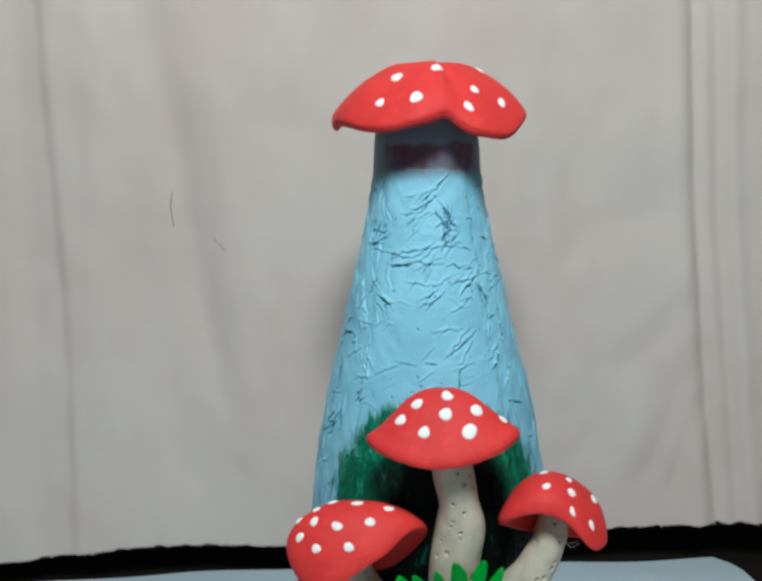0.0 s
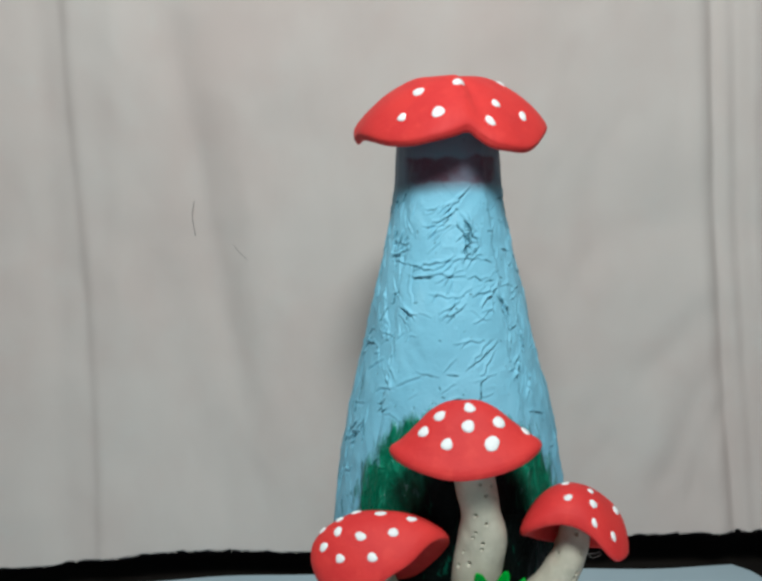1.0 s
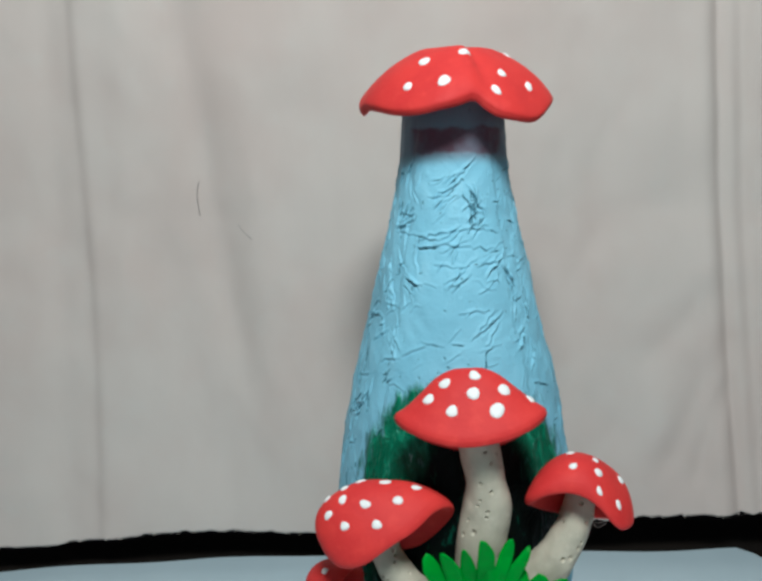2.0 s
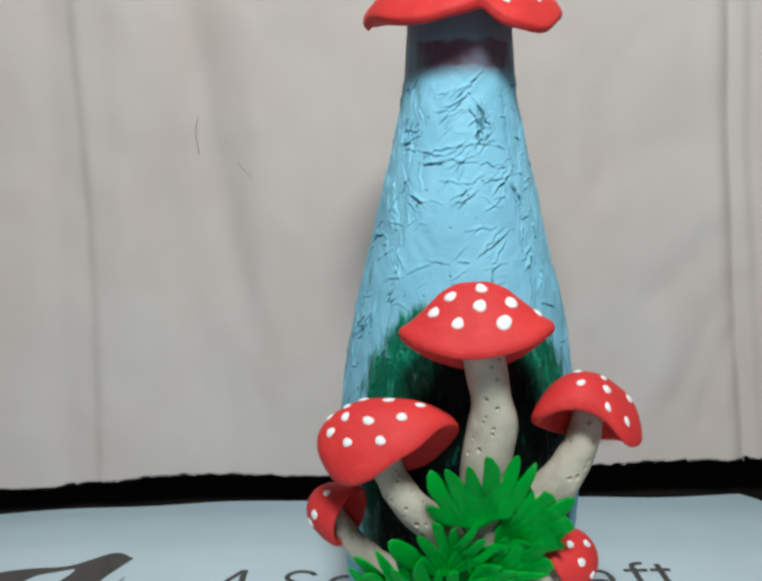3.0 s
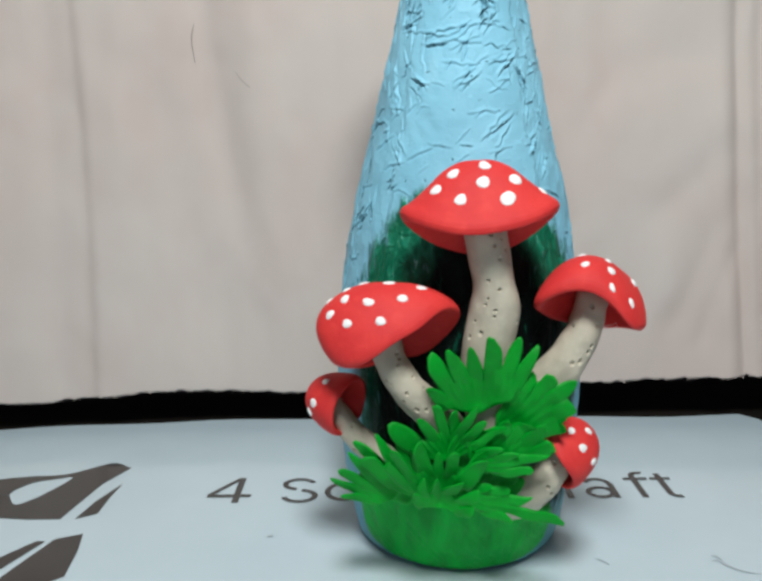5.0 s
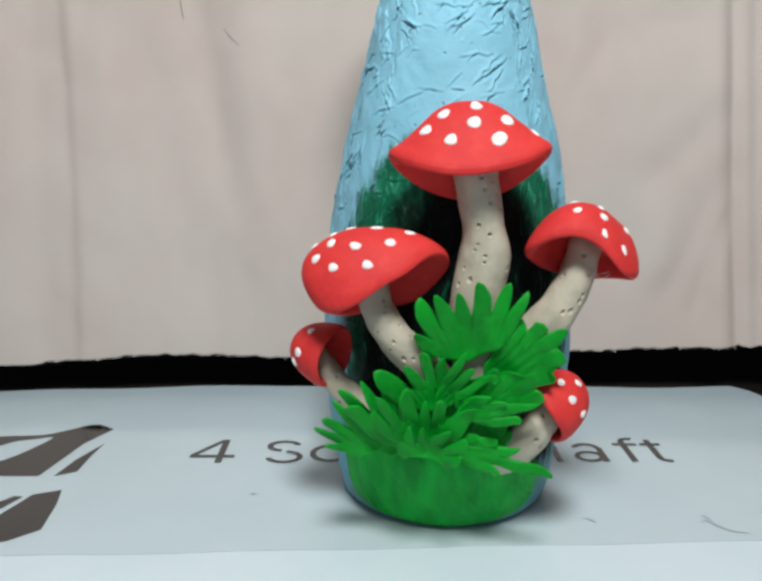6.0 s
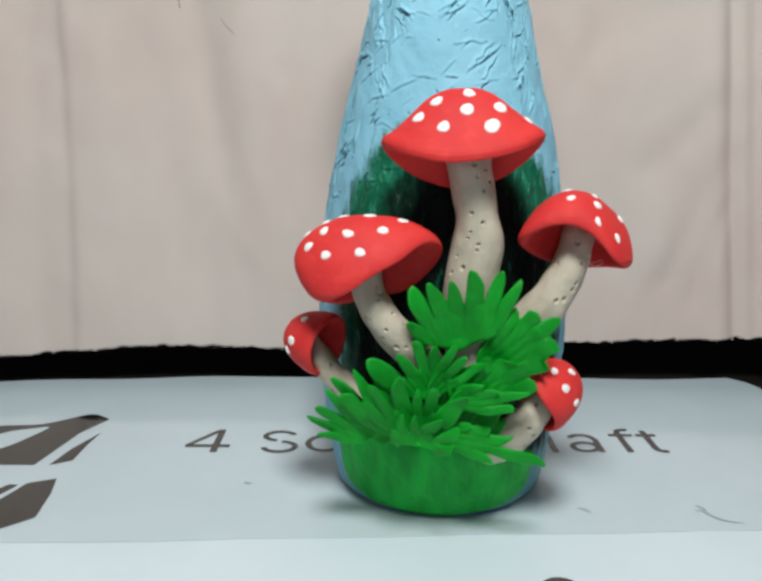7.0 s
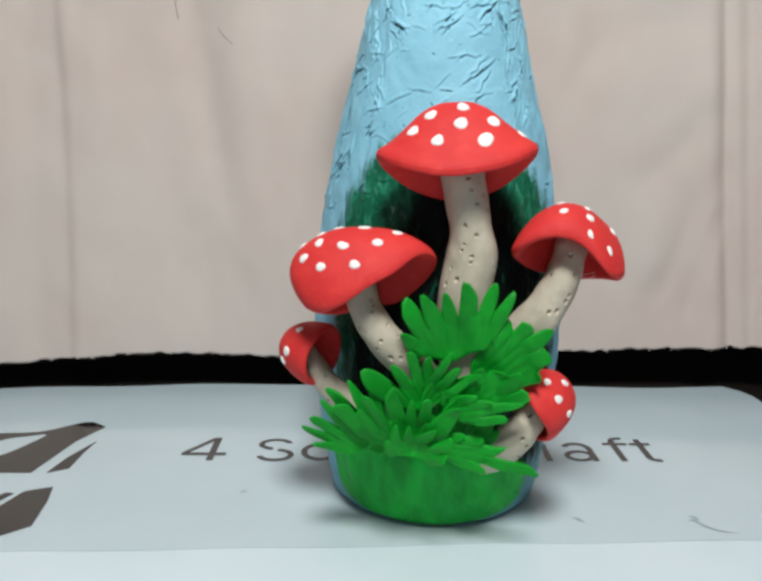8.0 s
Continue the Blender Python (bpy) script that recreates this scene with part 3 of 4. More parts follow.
def build_bottle():
    bottle = thing("decorated_bottle", AXIS, "tapered bottle coated in crinkled light blue paint, green arch in front", "bottle")
    line = smooth_line(PROFILE, 1500)
    run = np.concatenate([[0], np.cumsum(np.hypot(*np.diff(line, axis=0).T))])
    at = np.linspace(0, run[-1], 640)
    zs, rs = np.interp(at, run, line[:, 0]), np.interp(at, run, line[:, 1])
    angles = np.radians(np.concatenate([np.linspace(-102, 102, 430), np.linspace(102, 258, 92)[1:-1]]))
    a, z = np.meshgrid(angles, zs)
    r = np.repeat(rs[:, None], len(angles), 1)
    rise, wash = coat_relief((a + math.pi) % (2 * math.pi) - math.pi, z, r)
    settle = np.clip(z / 0.006, 0, 1) * np.clip((0.285 - z) / 0.02, 0, 1)
    r = r + rise * settle
    grid = np.stack([np.sin(a) * r, -np.cos(a) * r, z], -1)
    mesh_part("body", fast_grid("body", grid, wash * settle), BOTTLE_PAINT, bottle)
    bm = bmesh.new()
    bmesh.ops.create_circle(bm, cap_ends=True, segments=64, radius=0.0395)
    part("base", moved(bm, pose(0, 0, 0.0001)), BOTTLE_PAINT, bottle)
    # combed green clay round the front of the foot
    rows, cols = 40, 150
    grid = np.zeros((rows, cols, 3))
    for j in range(cols):
        u = j / (cols - 1)
        a = radians(-58 + 103 * u)
        top = 0.0325 + 0.0055 * math.cos((u - 0.22) * 2.6) - 0.004 * max(0.0, u - 0.7) / 0.3 + 0.001 * noise.noise((u * 9, 0, 0))
        for i in range(rows):
            v = i / (rows - 1)
            low = 0.0005 + 0.008 * abs(2 * u - 1) ** 3
            z = low + (top - low) * v
            rise = (1 - abs(2 * v - 1) ** 5) ** 0.5 * (1 - abs(2 * u - 1) ** 12) ** 0.5
            comb = 0.00055 * noise.noise((u * 42 + v * 14, v * 2.5, 2.0)) + 0.0009 * noise.noise((u * 8 + v * 2, v * 4, 5.0))
            thick = -0.0001 + rise * (0.0022 + 0.0030 * v + comb)
            grid[i, j] = bottle_point(a, z, thick)
    mesh_part("clay_mound", grid_data("clay_mound", grid), MOUND, bottle, "combed green clay mound round the foot")
    return bottle


BOTTLE = build_bottle()

# ---- mushrooms ----


class Cap:
    """A mushroom cap: outer profile, under profile, and how the rim waves."""

    def __init__(self, place, up, spin, radius, height, outer, under, pinch=None, saddle=0.0, saddle_at=0.0, stretch=(1, 1), lobes=(), wob=0.0, seed=0, shear=(0, 0), fold=None):
        self.radius, self.height, self.saddle, self.saddle_at = radius, height, saddle, radians(saddle_at)
        self.stretch, self.lobes, self.wob, self.seed, self.shear = stretch, lobes, wob, seed, shear
        self.outer, self.under, self.pinch, self.fold = outer, under, pinch, fold
        self.samples = smooth_line(outer, 200)
        # local x points to the right and local -y to the front
        z = Vector(up).normalized()
        x = (Vector((1, 0, 0)) - z * z.x).normalized()
        turn = Matrix((x, z.cross(x), z)).transposed().to_4x4()
        self.m = Matrix.Translation(place) @ turn @ pose(0, 0, 0, 0, 0, spin)

    def bent(self, rho, z, a):
        if self.pinch:
            at, wide, share = self.pinch
            away = (a - radians(at) + math.pi) % (2 * math.pi) - math.pi
            rho *= 1 - share * rho ** 2 * math.exp(-(away / radians(wide)) ** 2)
        x, y = rho * self.radius * math.cos(a) * self.stretch[0], rho * self.radius * math.sin(a) * self.stretch[1]
        h = z * self.height
        x, y = x + self.shear[0] * h, y + self.shear[1] * h
        h -= self.saddle * rho ** 2 * math.cos(2 * (a - self.saddle_at))
        for at, wide, drop in self.lobes:
            away = (a - radians(at) + math.pi) % (2 * math.pi) - math.pi
            h -= drop * rho ** 3 * math.exp(-(away / radians(wide)) ** 2)
        if self.fold:
            # a crease in the clay: sharp on one side, running out softly on the other
            at, wide, drop = self.fold
            away = (a - radians(at) + math.pi) % (2 * math.pi) - math.pi
            sharp = 1 / (1 + math.exp(-max(-40.0, min(40.0, away / radians(2.2)))))
            h -= drop * sharp * math.exp(-max(0.0, away / radians(wide))) * min(1.0, rho * 1.6) ** 2
        if self.wob:
            h += self.wob * noise.noise((x * 70, y * 70, self.seed)) * (0.3 + rho)
        return Vector((x, y, h))

    def surface(self, a, v):
        """The outer skin at the angle a and the share v of the way from the top to the rim."""
        k = max(0.0, min(1.0, v)) * 199
        i = min(int(k), 198)
        rho, z = self.samples[i] * (1 - (k - i)) + self.samples[i + 1] * (k - i)
        return self.bent(rho, z, a)

    def mesh(self, name):
        steps = 96
        line = np.vstack([smooth_line(self.outer, 36), smooth_line(self.under, 26)[1:]])
        grid = np.zeros((len(line), steps, 3))
        for i, (rho, z) in enumerate(line):
            for j in range(steps):
                grid[i, j] = self.bent(max(rho, 0.002), z, 2 * math.pi * j / steps)
        return grid_data(name, grid, True, True)

    def spot(self, a, v, size, seed):
        """A blob of white paint, slightly domed, on the skin."""
        rnd = random.Random(seed)
        p = self.surface(a, v)
        e = 0.01
        du = (self.surface(a + e, v) - self.surface(a - e, v))
        dv = (self.surface(a, v + e) - self.surface(a, v - e))
        lu, lv = max(du.length / (2 * e), 1e-4), max(dv.length / (2 * e), 1e-4)
        phase, stretch = rnd.uniform(0, 6.28), rnd.uniform(0.0, 0.14)
        grid = []
        rings = ((0.0, 1.0), (0.35, 0.96), (0.65, 0.82), (0.88, 0.5), (1.0, 0.0), (0.98, -0.5))
        for share, rise in rings:
            row = []
            for k in range(18):
                t = 2 * math.pi * k / 18
                s = size * share * (1 + stretch * math.cos(2 * t + phase) + 0.06 * math.sin(3 * t + phase * 2))
                ua, va = a + s * math.cos(t) / lu, v + s * math.sin(t) / lv
                q = self.surface(ua, va)
                n = (self.surface(ua + e, va) - self.surface(ua - e, va)).cross(self.surface(ua, va + e) - self.surface(ua, va - e))
                n = n.normalized() if n.length > 1e-12 else Vector((0, 0, 1))
                if n.dot(q - Vector((0, 0, -self.height))) < 0:
                    n = -n
                row.append(q + n * (0.00055 * rise))
            grid.append(row)
        return grid_data("spot", np.array(grid), True, True)


def build_cap(cap, parent, spots, name="cap", label=""):
    ob = mesh_part(name, cap.mesh(name), RED, parent, label)
    ob.matrix_world = cap.m if not parent else Matrix.Translation(-Vector(parent.location)) @ cap.m
    for k, (a, v, size) in enumerate(spots):
        mesh_part("spot", cap.spot(radians(a), v, size * 0.00093, k + 7), WHITE, ob)
    return ob


def build_stem(line, radii, pits, parent, seed):
    """A clay stem with pricked holes. pits: share along, angle in degrees from the front (positive to the right)."""
    rows, cols = 200, 160
    mid = smooth_line(line, rows)
    rad = smooth_line([(r, 0) for r in radii], rows)[:, 0]
    grid = np.zeros((rows, cols, 3))
    for i in range(rows):
        d = Vector(mid[min(i + 1, rows - 1)] - mid[max(i - 1, 0)]).normalized()
        right = Vector((1, 0, 0)) - d * d.x
        right.normalize()
        ahead = d.cross(right)
        if ahead.y > 0:
            ahead = -ahead
        length = float(np.linalg.norm(mid[-1] - mid[0]))
        for j in range(cols):
            a = 2 * math.pi * j / cols
            r = rad[i] * (1 + 0.03 * math.sin(2 * a + seed)) + 0.0005 * noise.noise((math.cos(a) * 1.6, math.sin(a) * 1.6, i * 0.05 + seed))
            for share, deg, size in pits:
                da = (a - radians(deg) + math.pi) % (2 * math.pi) - math.pi
                along = (i / (rows - 1) - share) * length
                q = ((da * rad[i]) ** 2 + along ** 2) / (size * 0.00058) ** 2
                if q < 9:
                    r += -0.0018 * size * math.exp(-q) + 0.00018 * math.exp(-(q ** 0.5 - 1.7) ** 2 * 4)
            grid[i, j] = Vector(mid[i]) + (ahead * math.cos(a) + right * math.sin(a)) * r - Vector(parent.location)
    return mesh_part("stem", grid_data("stem", grid, True, True), STEM, parent, "pricked cream clay stem")


def random_pits(count, low, high, spread, seed):
    rnd = random.Random(seed)
    return [(low + (high - low) * (k + rnd.random() * 0.7) / count, rnd.uniform(-spread, spread), rnd.uniform(0.8, 1.15)) for k in range(count)]


CONE = [(0, 1), (0.2, 0.97), (0.42, 0.80), (0.64, 0.50), (0.84, 0.21), (0.965, 0.05), (1.0, -0.05)]
CONE_UNDER = [(1.0, -0.05), (0.97, -0.14), (0.90, -0.16), (0.7, -0.06), (0.4, 0.10), (0, 0.14)]
DOME = [(0, 1), (0.3, 0.96), (0.58, 0.82), (0.80, 0.58), (0.94, 0.28), (1.0, 0.02), (0.985, -0.10)]
DOME_UNDER = [(0.985, -0.10), (0.93, -0.17), (0.85, -0.15), (0.77, 0.02), (0.66, 0.28), (0.45, 0.46), (0, 0.54)]

TOP = [(0, 1), (0.2, 1.01), (0.40, 0.97), (0.62, 0.77), (0.82, 0.48), (0.95, 0.21), (1.0, 0.05), (0.99, -0.04)]
TOP_UNDER = [(0.99, -0.05), (0.95, -0.10), (0.90, -0.02), (0.75, 0.18), (0.5, 0.38), (0, 0.46)]


def build_mushroom(label, cap, spots, line, radii, pits, seed):
    foot = Vector(line[0])
    ob = thing("mushroom", foot, label, "mushroom", "clay mushrooms on the bottle")
    build_stem(line, radii, pits, ob, seed)
    build_cap(cap, ob, spots, "cap", "red cap with white spots")
    return ob


# the lid: a wide wavy cap on the neck
lid = Cap((0.0385, 0.358, 0.2702), (0, 0, 1), 0, 0.0410, 0.0232, TOP, TOP_UNDER, pinch=(-82, 12, 0.09), lobes=((-122, 26, 0.0048), (-80, 8, -0.0046), (-48, 20, 0.0068), (-172, 9, 0.0028), (120, 50, -0.0065), (30, 35, -0.0045), (75, 40, -0.0045)), wob=0.0008, seed=3, fold=(-80, 20, 0.0058))
LID_SPOTS = [(-122, 0.455, 2.7), (-86, 0.40, 2.7), (-126, 0.63, 2.2), (-102, 0.63, 2.9), (-58, 0.51, 2.2), (-69, 0.64, 2.4), (-38, 0.60, 2.4), (-14, 0.37, 2.4)]
build_cap(lid, BOTTLE, LID_SPOTS, "mushroom_cap", "wide wavy red cap with white spots on the neck")

centre = Cap((0.0380, 0.2955, 0.1490), (-0.03, 0.21, 1), -6, 0.0284, 0.0210, CONE, CONE_UNDER, saddle=0.0052, saddle_at=90, stretch=(1, 0.53), lobes=((90, 70, 0.0045), (-92, 50, -0.0017)), wob=0.0007, seed=5)
CENTRE_SPOTS = [(-84, 0.43, 2.6), (-63, 0.6, 3.1), (-108, 0.57, 2.4), (-142, 0.52, 2.3), (-132, 0.36, 2.3), (-74, 0.25, 2.3), (-39, 0.46, 2.6), (-6, 0.63, 2.3)]
build_mushroom("tall red clay mushroom with white spots and bent cream stem", centre, CENTRE_SPOTS,
               [(0.0450, 0.3030, 0.066), (0.0425, 0.3020, 0.084), (0.0425, 0.3010, 0.0990), (0.0450, 0.3000, 0.115), (0.0440, 0.2990, 0.127), (0.0410, 0.2985, 0.142), (0.0405, 0.2985, 0.152)],
               [0.0085, 0.0098, 0.0097, 0.0094, 0.0078, 0.0079, 0.0080], random_pits(22, 0.25, 0.92, 60, 1), 1)

left = Cap((0.0078, 0.2976, 0.1066), (-0.44, 0.40, 0.82), 0, 0.0252, 0.0225, DOME, DOME_UNDER, saddle=0.0010, saddle_at=90, stretch=(1, 0.52), lobes=((-135, 34, 0.0030), (-45, 36, -0.0030), (55, 60, 0.0060)), wob=0.0010, seed=9, shear=(-0.42, 0.0))
LEFT_SPOTS = [(-162, 0.18, 1.7), (-104, 0.32, 1.9), (-34, 0.18, 1.9), (-40, 0.4, 2.1), (-36, 0.64, 1.9), (-87, 0.5, 2.1), (-63, 0.63, 2.1), (-134, 0.39, 1.9), (-118, 0.55, 1.9), (-94, 0.7, 2.0), (-88, 0.12, 1.7)]
build_mushroom("red clay mushroom leaning over on a thick cream stem", left, LEFT_SPOTS,
               [(0.0335, 0.309, 0.0603), (0.0250, 0.303, 0.0714), (0.0135, 0.301, 0.0836), (0.0060, 0.3015, 0.0959), (0.0045, 0.304, 0.1111)],
               [0.0078, 0.0074, 0.0068, 0.0062, 0.0058], random_pits(14, 0.25, 0.8, 60, 2), 2)

right = Cap((0.0806, 0.3000, 0.1155), (0.28, 0.50, 0.80), 12, 0.0211, 0.0188, DOME, DOME_UNDER, stretch=(1, 0.74), lobes=((-54, 24, 0.0052), (-15, 25, 0.0015), (35, 45, -0.0030), (-115, 34, -0.0045), (168, 50, 0.0035)), wob=0.0010, seed=12)
RIGHT_SPOTS = [(-122, 0.62, 1.7), (-92, 0.57, 1.9), (-40, 0.42, 1.9), (-90, 0.82, 1.6), (-63, 0.69, 1.8), (-144, 0.31, 1.7), (-94, 0.36, 1.5)]
curled = build_mushroom("red clay mushroom with curled cap, seen partly from below", right, RIGHT_SPOTS,
               [(0.0548, 0.303, 0.0745), (0.0645, 0.302, 0.0842), (0.0722, 0.301, 0.0938), (0.0785, 0.302, 0.105), (0.0818, 0.305, 0.1142), (0.0843, 0.309, 0.1213)],
               [0.0085, 0.0084, 0.0078, 0.0066, 0.0062, 0.0060], random_pits(12, 0.2, 0.8, 60, 3), 3)

# strings of dried glue between the curled cap and its stem
GLUE = make_ink("dried_glue", (0.50, 0.46, 0.42), (0.62, 0.58, 0.53), 0.28)
for ends in (((0.0838, 0.2965, 0.1105), (0.0860, 0.2950, 0.1080), (0.0895, 0.2950, 0.1095)), ((0.0835, 0.2965, 0.1090), (0.0868, 0.2950, 0.1098), (0.0890, 0.2950, 0.1105))):
    part("glue_thread", moved(tube_mesh(smooth_line(ends, 14), [0.00010] * 14, 6), Matrix.Translation(-Vector(curled.location))), GLUE, curled, "pale string of dried glue")

small_left = Cap((-0.0122, 0.3130, 0.0738), (-0.78, 0.46, 0.16), 0, 0.0126, 0.0162, DOME, DOME_UNDER, wob=0.0008, seed=15)
SMALL_LEFT_SPOTS = [(-156, 0.58, 2.0), (176, 0.50, 1.7), (-106, 0.61, 1.6)]
build_mushroom("small red clay mushroom turned outward near the foot", small_left, SMALL_LEFT_SPOTS,
               [(0.0109, 0.315, 0.0458), (0.0017, 0.313, 0.0525), (-0.0075, 0.313, 0.0602), (-0.0126, 0.3135, 0.0678), (-0.0183, 0.3175, 0.074)],
               [0.0056, 0.0053, 0.0050, 0.0044, 0.0040], random_pits(3, 0.3, 0.7, 50, 4), 4)

small_right = Cap((0.0705, 0.3005, 0.0568), (0.82, 0.36, 0.40), 0, 0.0136, 0.0176, DOME, DOME_UNDER, lobes=((-70, 35, 0.0030),), wob=0.0008, seed=18)
SMALL_RIGHT_SPOTS = [(-102, 0.60, 1.7), (-86, 0.38, 1.7), (-66, 0.59, 1.9), (-28, 0.57, 1.7)]
build_mushroom("small red clay mushroom bent sideways on a stout stem", small_right, SMALL_RIGHT_SPOTS,
               [(0.051, 0.311, 0.0309), (0.0582, 0.303, 0.038), (0.0654, 0.3, 0.0462), (0.0706, 0.3, 0.0534), (0.0767, 0.303, 0.0606)],
               [0.0072, 0.0070, 0.0064, 0.0055, 0.0048], random_pits(5, 0.35, 0.8, 60, 5), 5)

# ---- clay leaves ----


def leaf_skin(x, z, size, forward, bow):
    """How far a clay leaf stands to the front at a place of its plane; size is its height."""
    v = math.hypot(x, z) / size
    return -forward * min(v, 1.3) ** 1.5 - bow * math.sin(math.pi * min(v, 1.0)) + 0.0008 * math.sin(x * 420 + z * 150)


def blade_data(origin, deg, start, notch, reach, wide, size, forward, bow, seed):
    """One finger cut from the edge of a flat clay leaf. start, notch, reach: distances from the fan's origin."""
    rows, cols = 18, 14
    rnd = random.Random(seed)
    curl, twist, sway = rnd.uniform(-0.0015, 0.0040), rnd.uniform(-0.5, 0.5), rnd.uniform(-0.0012, 0.0012)
    blunt, slim, skew = rnd.choice((1.4, 2.4, 8.0, 16.0)), rnd.uniform(-0.12, 0.15), rnd.uniform(-1.1, 1.1)
    m = radians(deg)
    ahead, side = Vector((math.cos(m), 0, math.sin(m))), Vector((-math.sin(m), 0, math.cos(m)))
    grid = np.zeros((rows, cols, 3))
    for i in range(rows):
        k = i / (rows - 1)
        far = start + (reach - start) * k
        t = max(0.0, (far - notch) / (reach - notch))
        w = wide * min(1.0, far / notch) * (1 - slim * t) * (1 - min(0.9995, t) ** blunt) ** 0.55 / 2
        middle = origin + ahead * far + side * (sway * t * t)
        middle.y = leaf_skin(middle.x, middle.z, size, forward, bow) - curl * t * t
        thick = (0.0003 + 0.0006 * min(1.0, 3 * k)) * (1 - 0.35 * t) * (1 if i < rows - 1 else 0.5)
        u = side * math.cos(twist * t) + Vector((0, -1, 0)) * math.sin(twist * t)
        f = Vector((0, -1, 0)) * math.cos(twist * t) - side * math.sin(twist * t)
        for j in range(cols):
            a = 2 * math.pi * j / cols
            c, q = math.cos(a), math.sin(a)
            across = math.copysign(abs(c) ** 0.45, c)
            p = middle + u * (across * w) + f * (thick * math.copysign(abs(q) ** 0.7, q))
            grid[i, j] = p + ahead * (skew * across * t * w)
    return grid_data("blade", grid, True, True)


def build_tuft(place, forward, notch, blades, label, seed=0, spread=0.010):
    """A flat clay leaf whose outer edge is cut into blades. blades: degrees in the upright plane and length in mm;
    notch: the share of their length that stays uncut; spread: how broad the root is."""
    ob = thing("leaf_tuft", place, label, "clay leaves", "clay leaf tufts on the bottle")
    tips = [Vector((mm / 1000 * math.cos(radians(deg)), 0, mm / 1000 * math.sin(radians(deg)))) for deg, mm in blades]
    size = max(p.length for p in tips)
    mean = sum((p.normalized() for p in tips), Vector()).normalized()
    origin = -mean * spread
    polar = sorted((math.degrees(math.atan2((p - origin).x * -mean.z + (p - origin).z * mean.x, (p - origin).dot(mean))), (p - origin).length) for p in tips)
    turn = math.degrees(math.atan2(mean.z, mean.x))
    degs, reach = [p[0] for p in polar], [p[1] for p in polar]
    rnd = random.Random(seed)
    cuts = [spread + (r - spread) * notch * rnd.uniform(0.9, 1.1) for r in reach]
    for k, deg in enumerate(degs):
        near = min(abs(deg - o) for o in degs if o != deg)
        wide = min(0.0072, max(0.0040, cuts[k] * 2 * math.tan(radians(near / 2)) * 1.12)) * rnd.uniform(0.95, 1.15)
        mesh_part("blade", blade_data(origin, turn + deg, cuts[k] * 0.78, cuts[k], reach[k], wide, size, forward + 0.0003 * (k % 2), 0.0018, seed * 31 + k), LEAF, ob)
    # the uncut sheet behind the cuts
    rows, cols = 18, 50
    grid = np.zeros((2 * rows, cols, 3))
    for j in range(cols):
        e = 2 * j / (cols - 1) - 1
        deg = degs[0] - 4 + (degs[-1] - degs[0] + 8) * j / (cols - 1)
        far = float(np.interp(deg, degs, cuts)) * (1.03 + 0.02 * math.sin(deg * 1.3))
        near = spread * (0.75 + 0.5 * e * e)
        a = radians(turn + deg)
        for i in range(2 * rows):
            t = i / (rows - 1) if i < rows else (2 * rows - 1 - i) / (rows - 1)
            r = near + (far - near) * t
            p = origin + Vector((math.cos(a), 0, math.sin(a))) * r
            thick = (0.0011 - 0.0007 * t ** 4) * math.sqrt(max(0.0, 1 - abs(2 * t - 1) ** 10)) * math.sqrt(max(0.0, 1 - abs(e) ** 10))
            groove = 0.00022 * math.cos(deg * 0.9 + seed) * t
            p.y = leaf_skin(p.x, p.z, size, forward, 0.0018) - (thick + groove) * (1 if i < rows else -1)
            grid[i, j] = p
    mesh_part("leaf_base", grid_data("leaf_base", grid), LEAF, ob)
    return ob


build_tuft((0.038, 0.2900, 0.0825), 0.0040, 0.52, [(158, 20.5), (134, 25.6), (116, 24.3), (98, 22.6), (78, 26.0), (61, 29.2), (48, 30.5)],
           "bright green clay leaf before the tall mushroom, cut into short fingers", 1, 0.016)
build_tuft((0.047, 0.2910, 0.0710), 0.0030, 0.84, [(72, 17.5), (62, 24.5), (50, 28.5), (38, 33.0), (24, 27.5), (8, 22.5)],
           "broad green clay leaf beside a stem, shallowly cut", 2, 0.014)
build_tuft((0.027, 0.2900, 0.0630), 0.0030, 0.45, [(151, 25.5), (124, 19.0), (104, 20.5), (86, 18.5)],
           "green clay leaf with two long blades under the leaning stem", 3, 0.012)
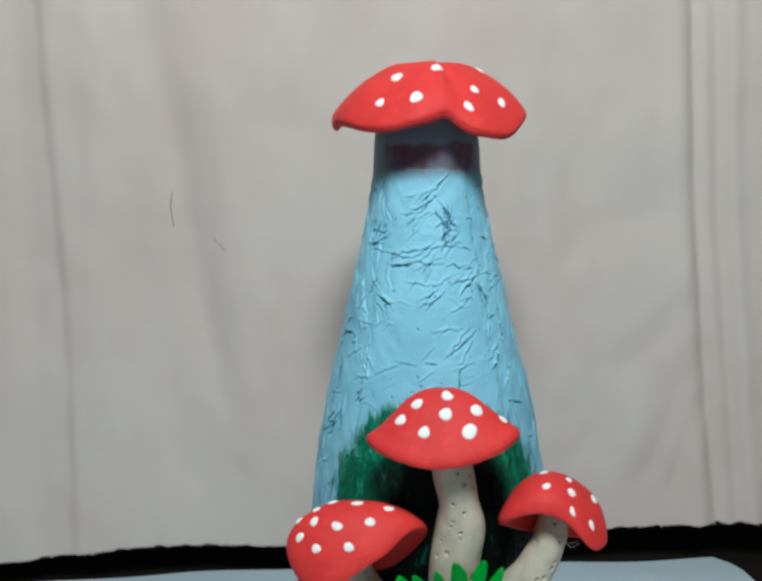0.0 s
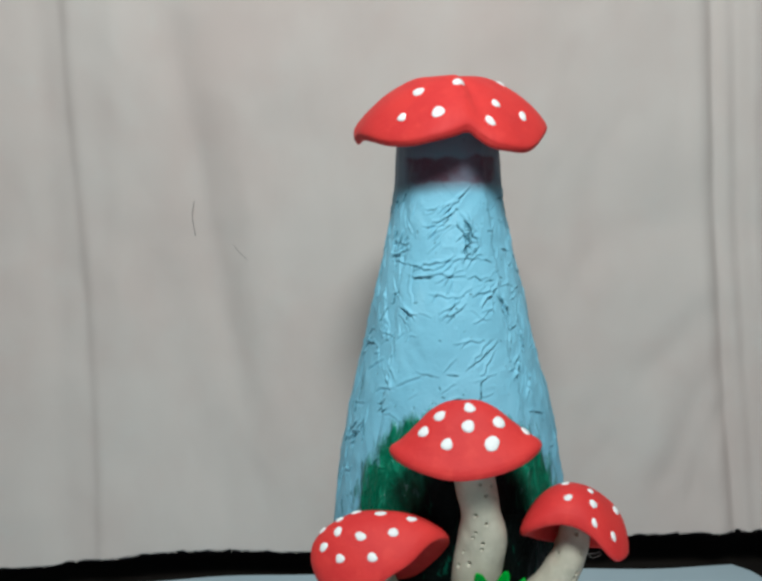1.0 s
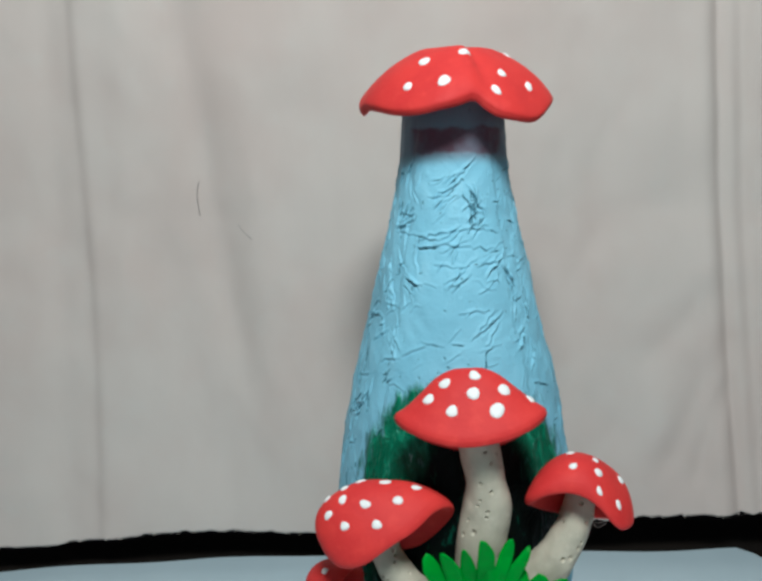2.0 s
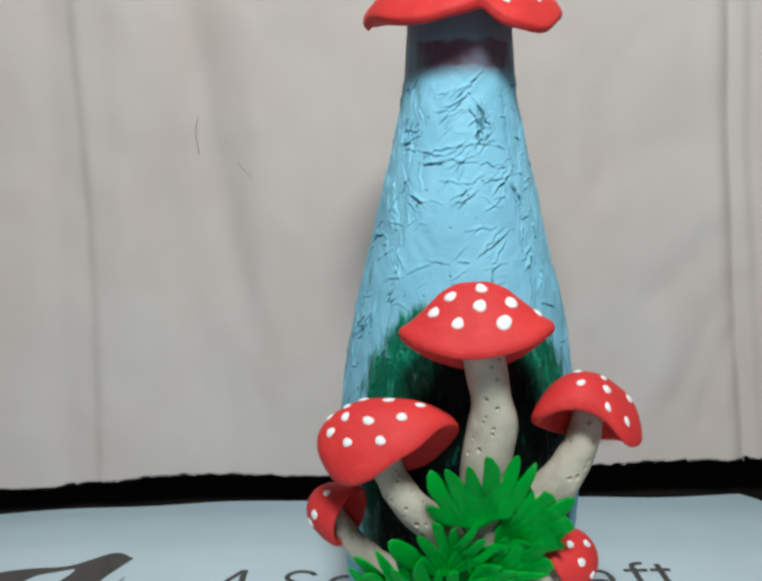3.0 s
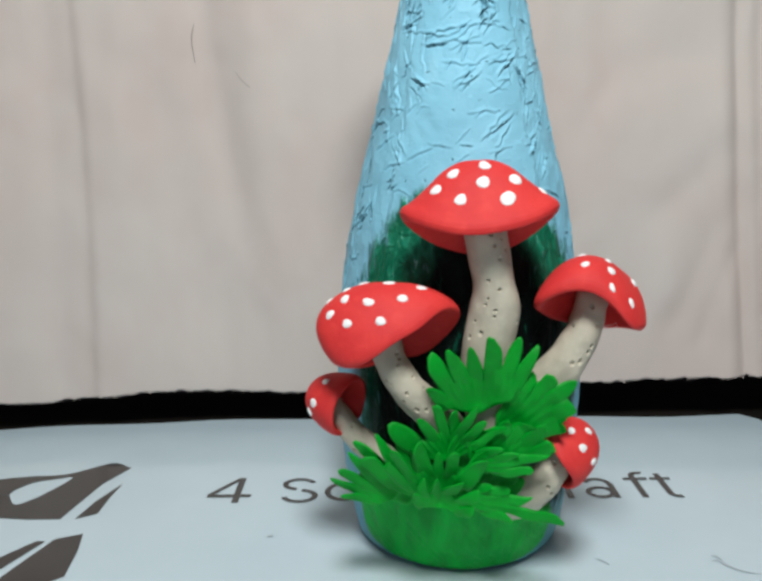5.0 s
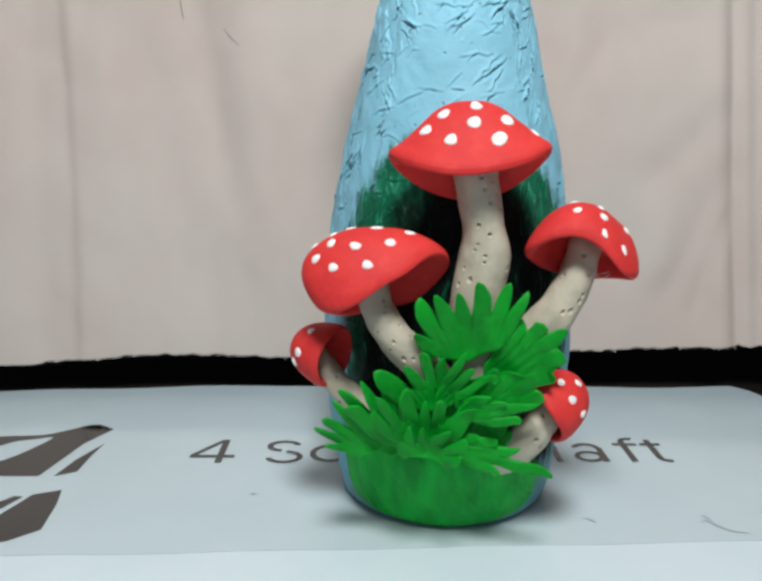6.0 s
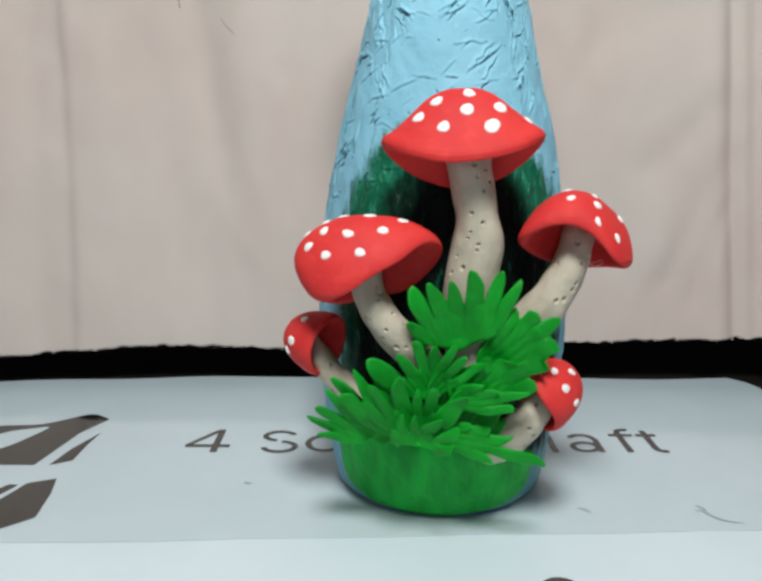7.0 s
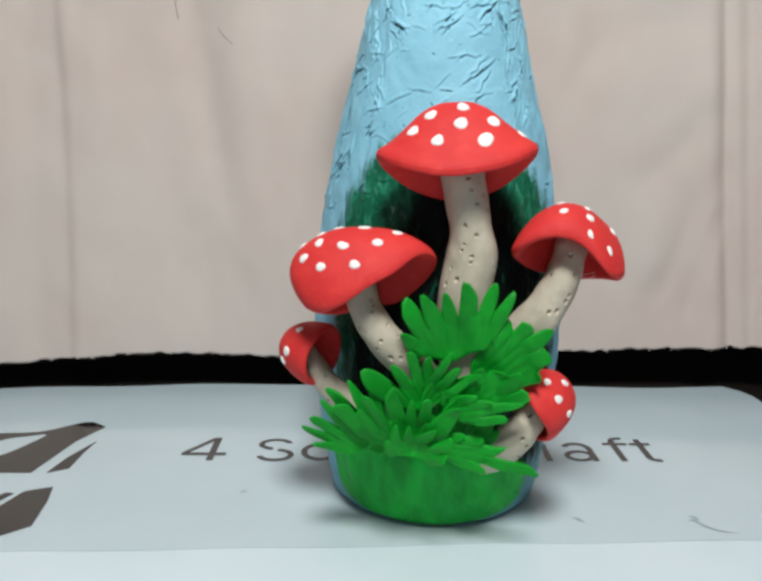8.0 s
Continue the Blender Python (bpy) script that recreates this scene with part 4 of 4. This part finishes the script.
build_tuft((0.0285, 0.2890, 0.0625), 0.0050, 0.40, [(68, 23.0), (54, 19.5), (38, 23.5)],
           "green clay leaf with narrow curled blades", 4, 0.012)
build_tuft((0.039, 0.2890, 0.0590), 0.0050, 0.76, [(101, 14.5), (79, 16.5), (61, 21.0), (47, 24.5), (34, 27.0), (20, 27.5)],
           "broad green clay leaf with a notched edge", 5, 0.012)
build_tuft((0.036, 0.2850, 0.0605), 0.0045, 0.50, [(40, 13.0), (22, 17.0), (11, 27.5), (-3, 21.5)],
           "green clay leaf with long sideways blades", 6, 0.010)
build_tuft((0.006, 0.2950, 0.0450), 0.0040, 0.42, [(175, 19.0), (162, 24.0), (150, 23.0), (133, 24.5), (117, 26.5), (100, 23.0)],
           "bright green clay leaf spreading out over the mat", 7, 0.014)
build_tuft((0.014, 0.2920, 0.0480), 0.0050, 0.45, [(140, 23.0), (119, 28.0), (104, 22.5), (88, 19.0)],
           "green clay leaf leaning away from the bunch", 8, 0.012)
build_tuft((0.0225, 0.2870, 0.0500), 0.0075, 0.42, [(148, 22.5), (131, 25.5), (110, 22.5), (89, 15.5), (68, 18.5), (42, 22.5)],
           "bright green clay leaf low at the front with spread blades", 9, 0.010)
build_tuft((0.0235, 0.2840, 0.0460), 0.0060, 0.40, [(148, 11.5), (124, 14.0), (98, 12.0), (62, 13.5), (30, 15.5), (2, 12.0)],
           "small green clay leaf at the foot of the bunch", 10, 0.007)
build_tuft((0.0290, 0.2885, 0.0475), 0.0060, 0.66, [(14, 14.5), (5, 21.0), (-4, 28.0), (-12, 42.0), (-22, 24.0)],
           "green clay leaf strip lying along the mound", 11, 0.010)
build_tuft((0.0400, 0.2950, 0.0460), 0.0020, 0.60, [(128, 19.0), (106, 20.0), (84, 19.0), (60, 19.0), (36, 19.0), (14, 17.0)],
           "shaded green clay leaf behind a stout stem", 12, 0.012)
build_tuft((0.0120, 0.2985, 0.0420), 0.0030, 0.60, [(140, 15.0), (115, 18.0), (92, 18.0), (70, 17.0), (45, 17.0)],
           "shaded green clay leaf over the mound's edge", 13, 0.014)
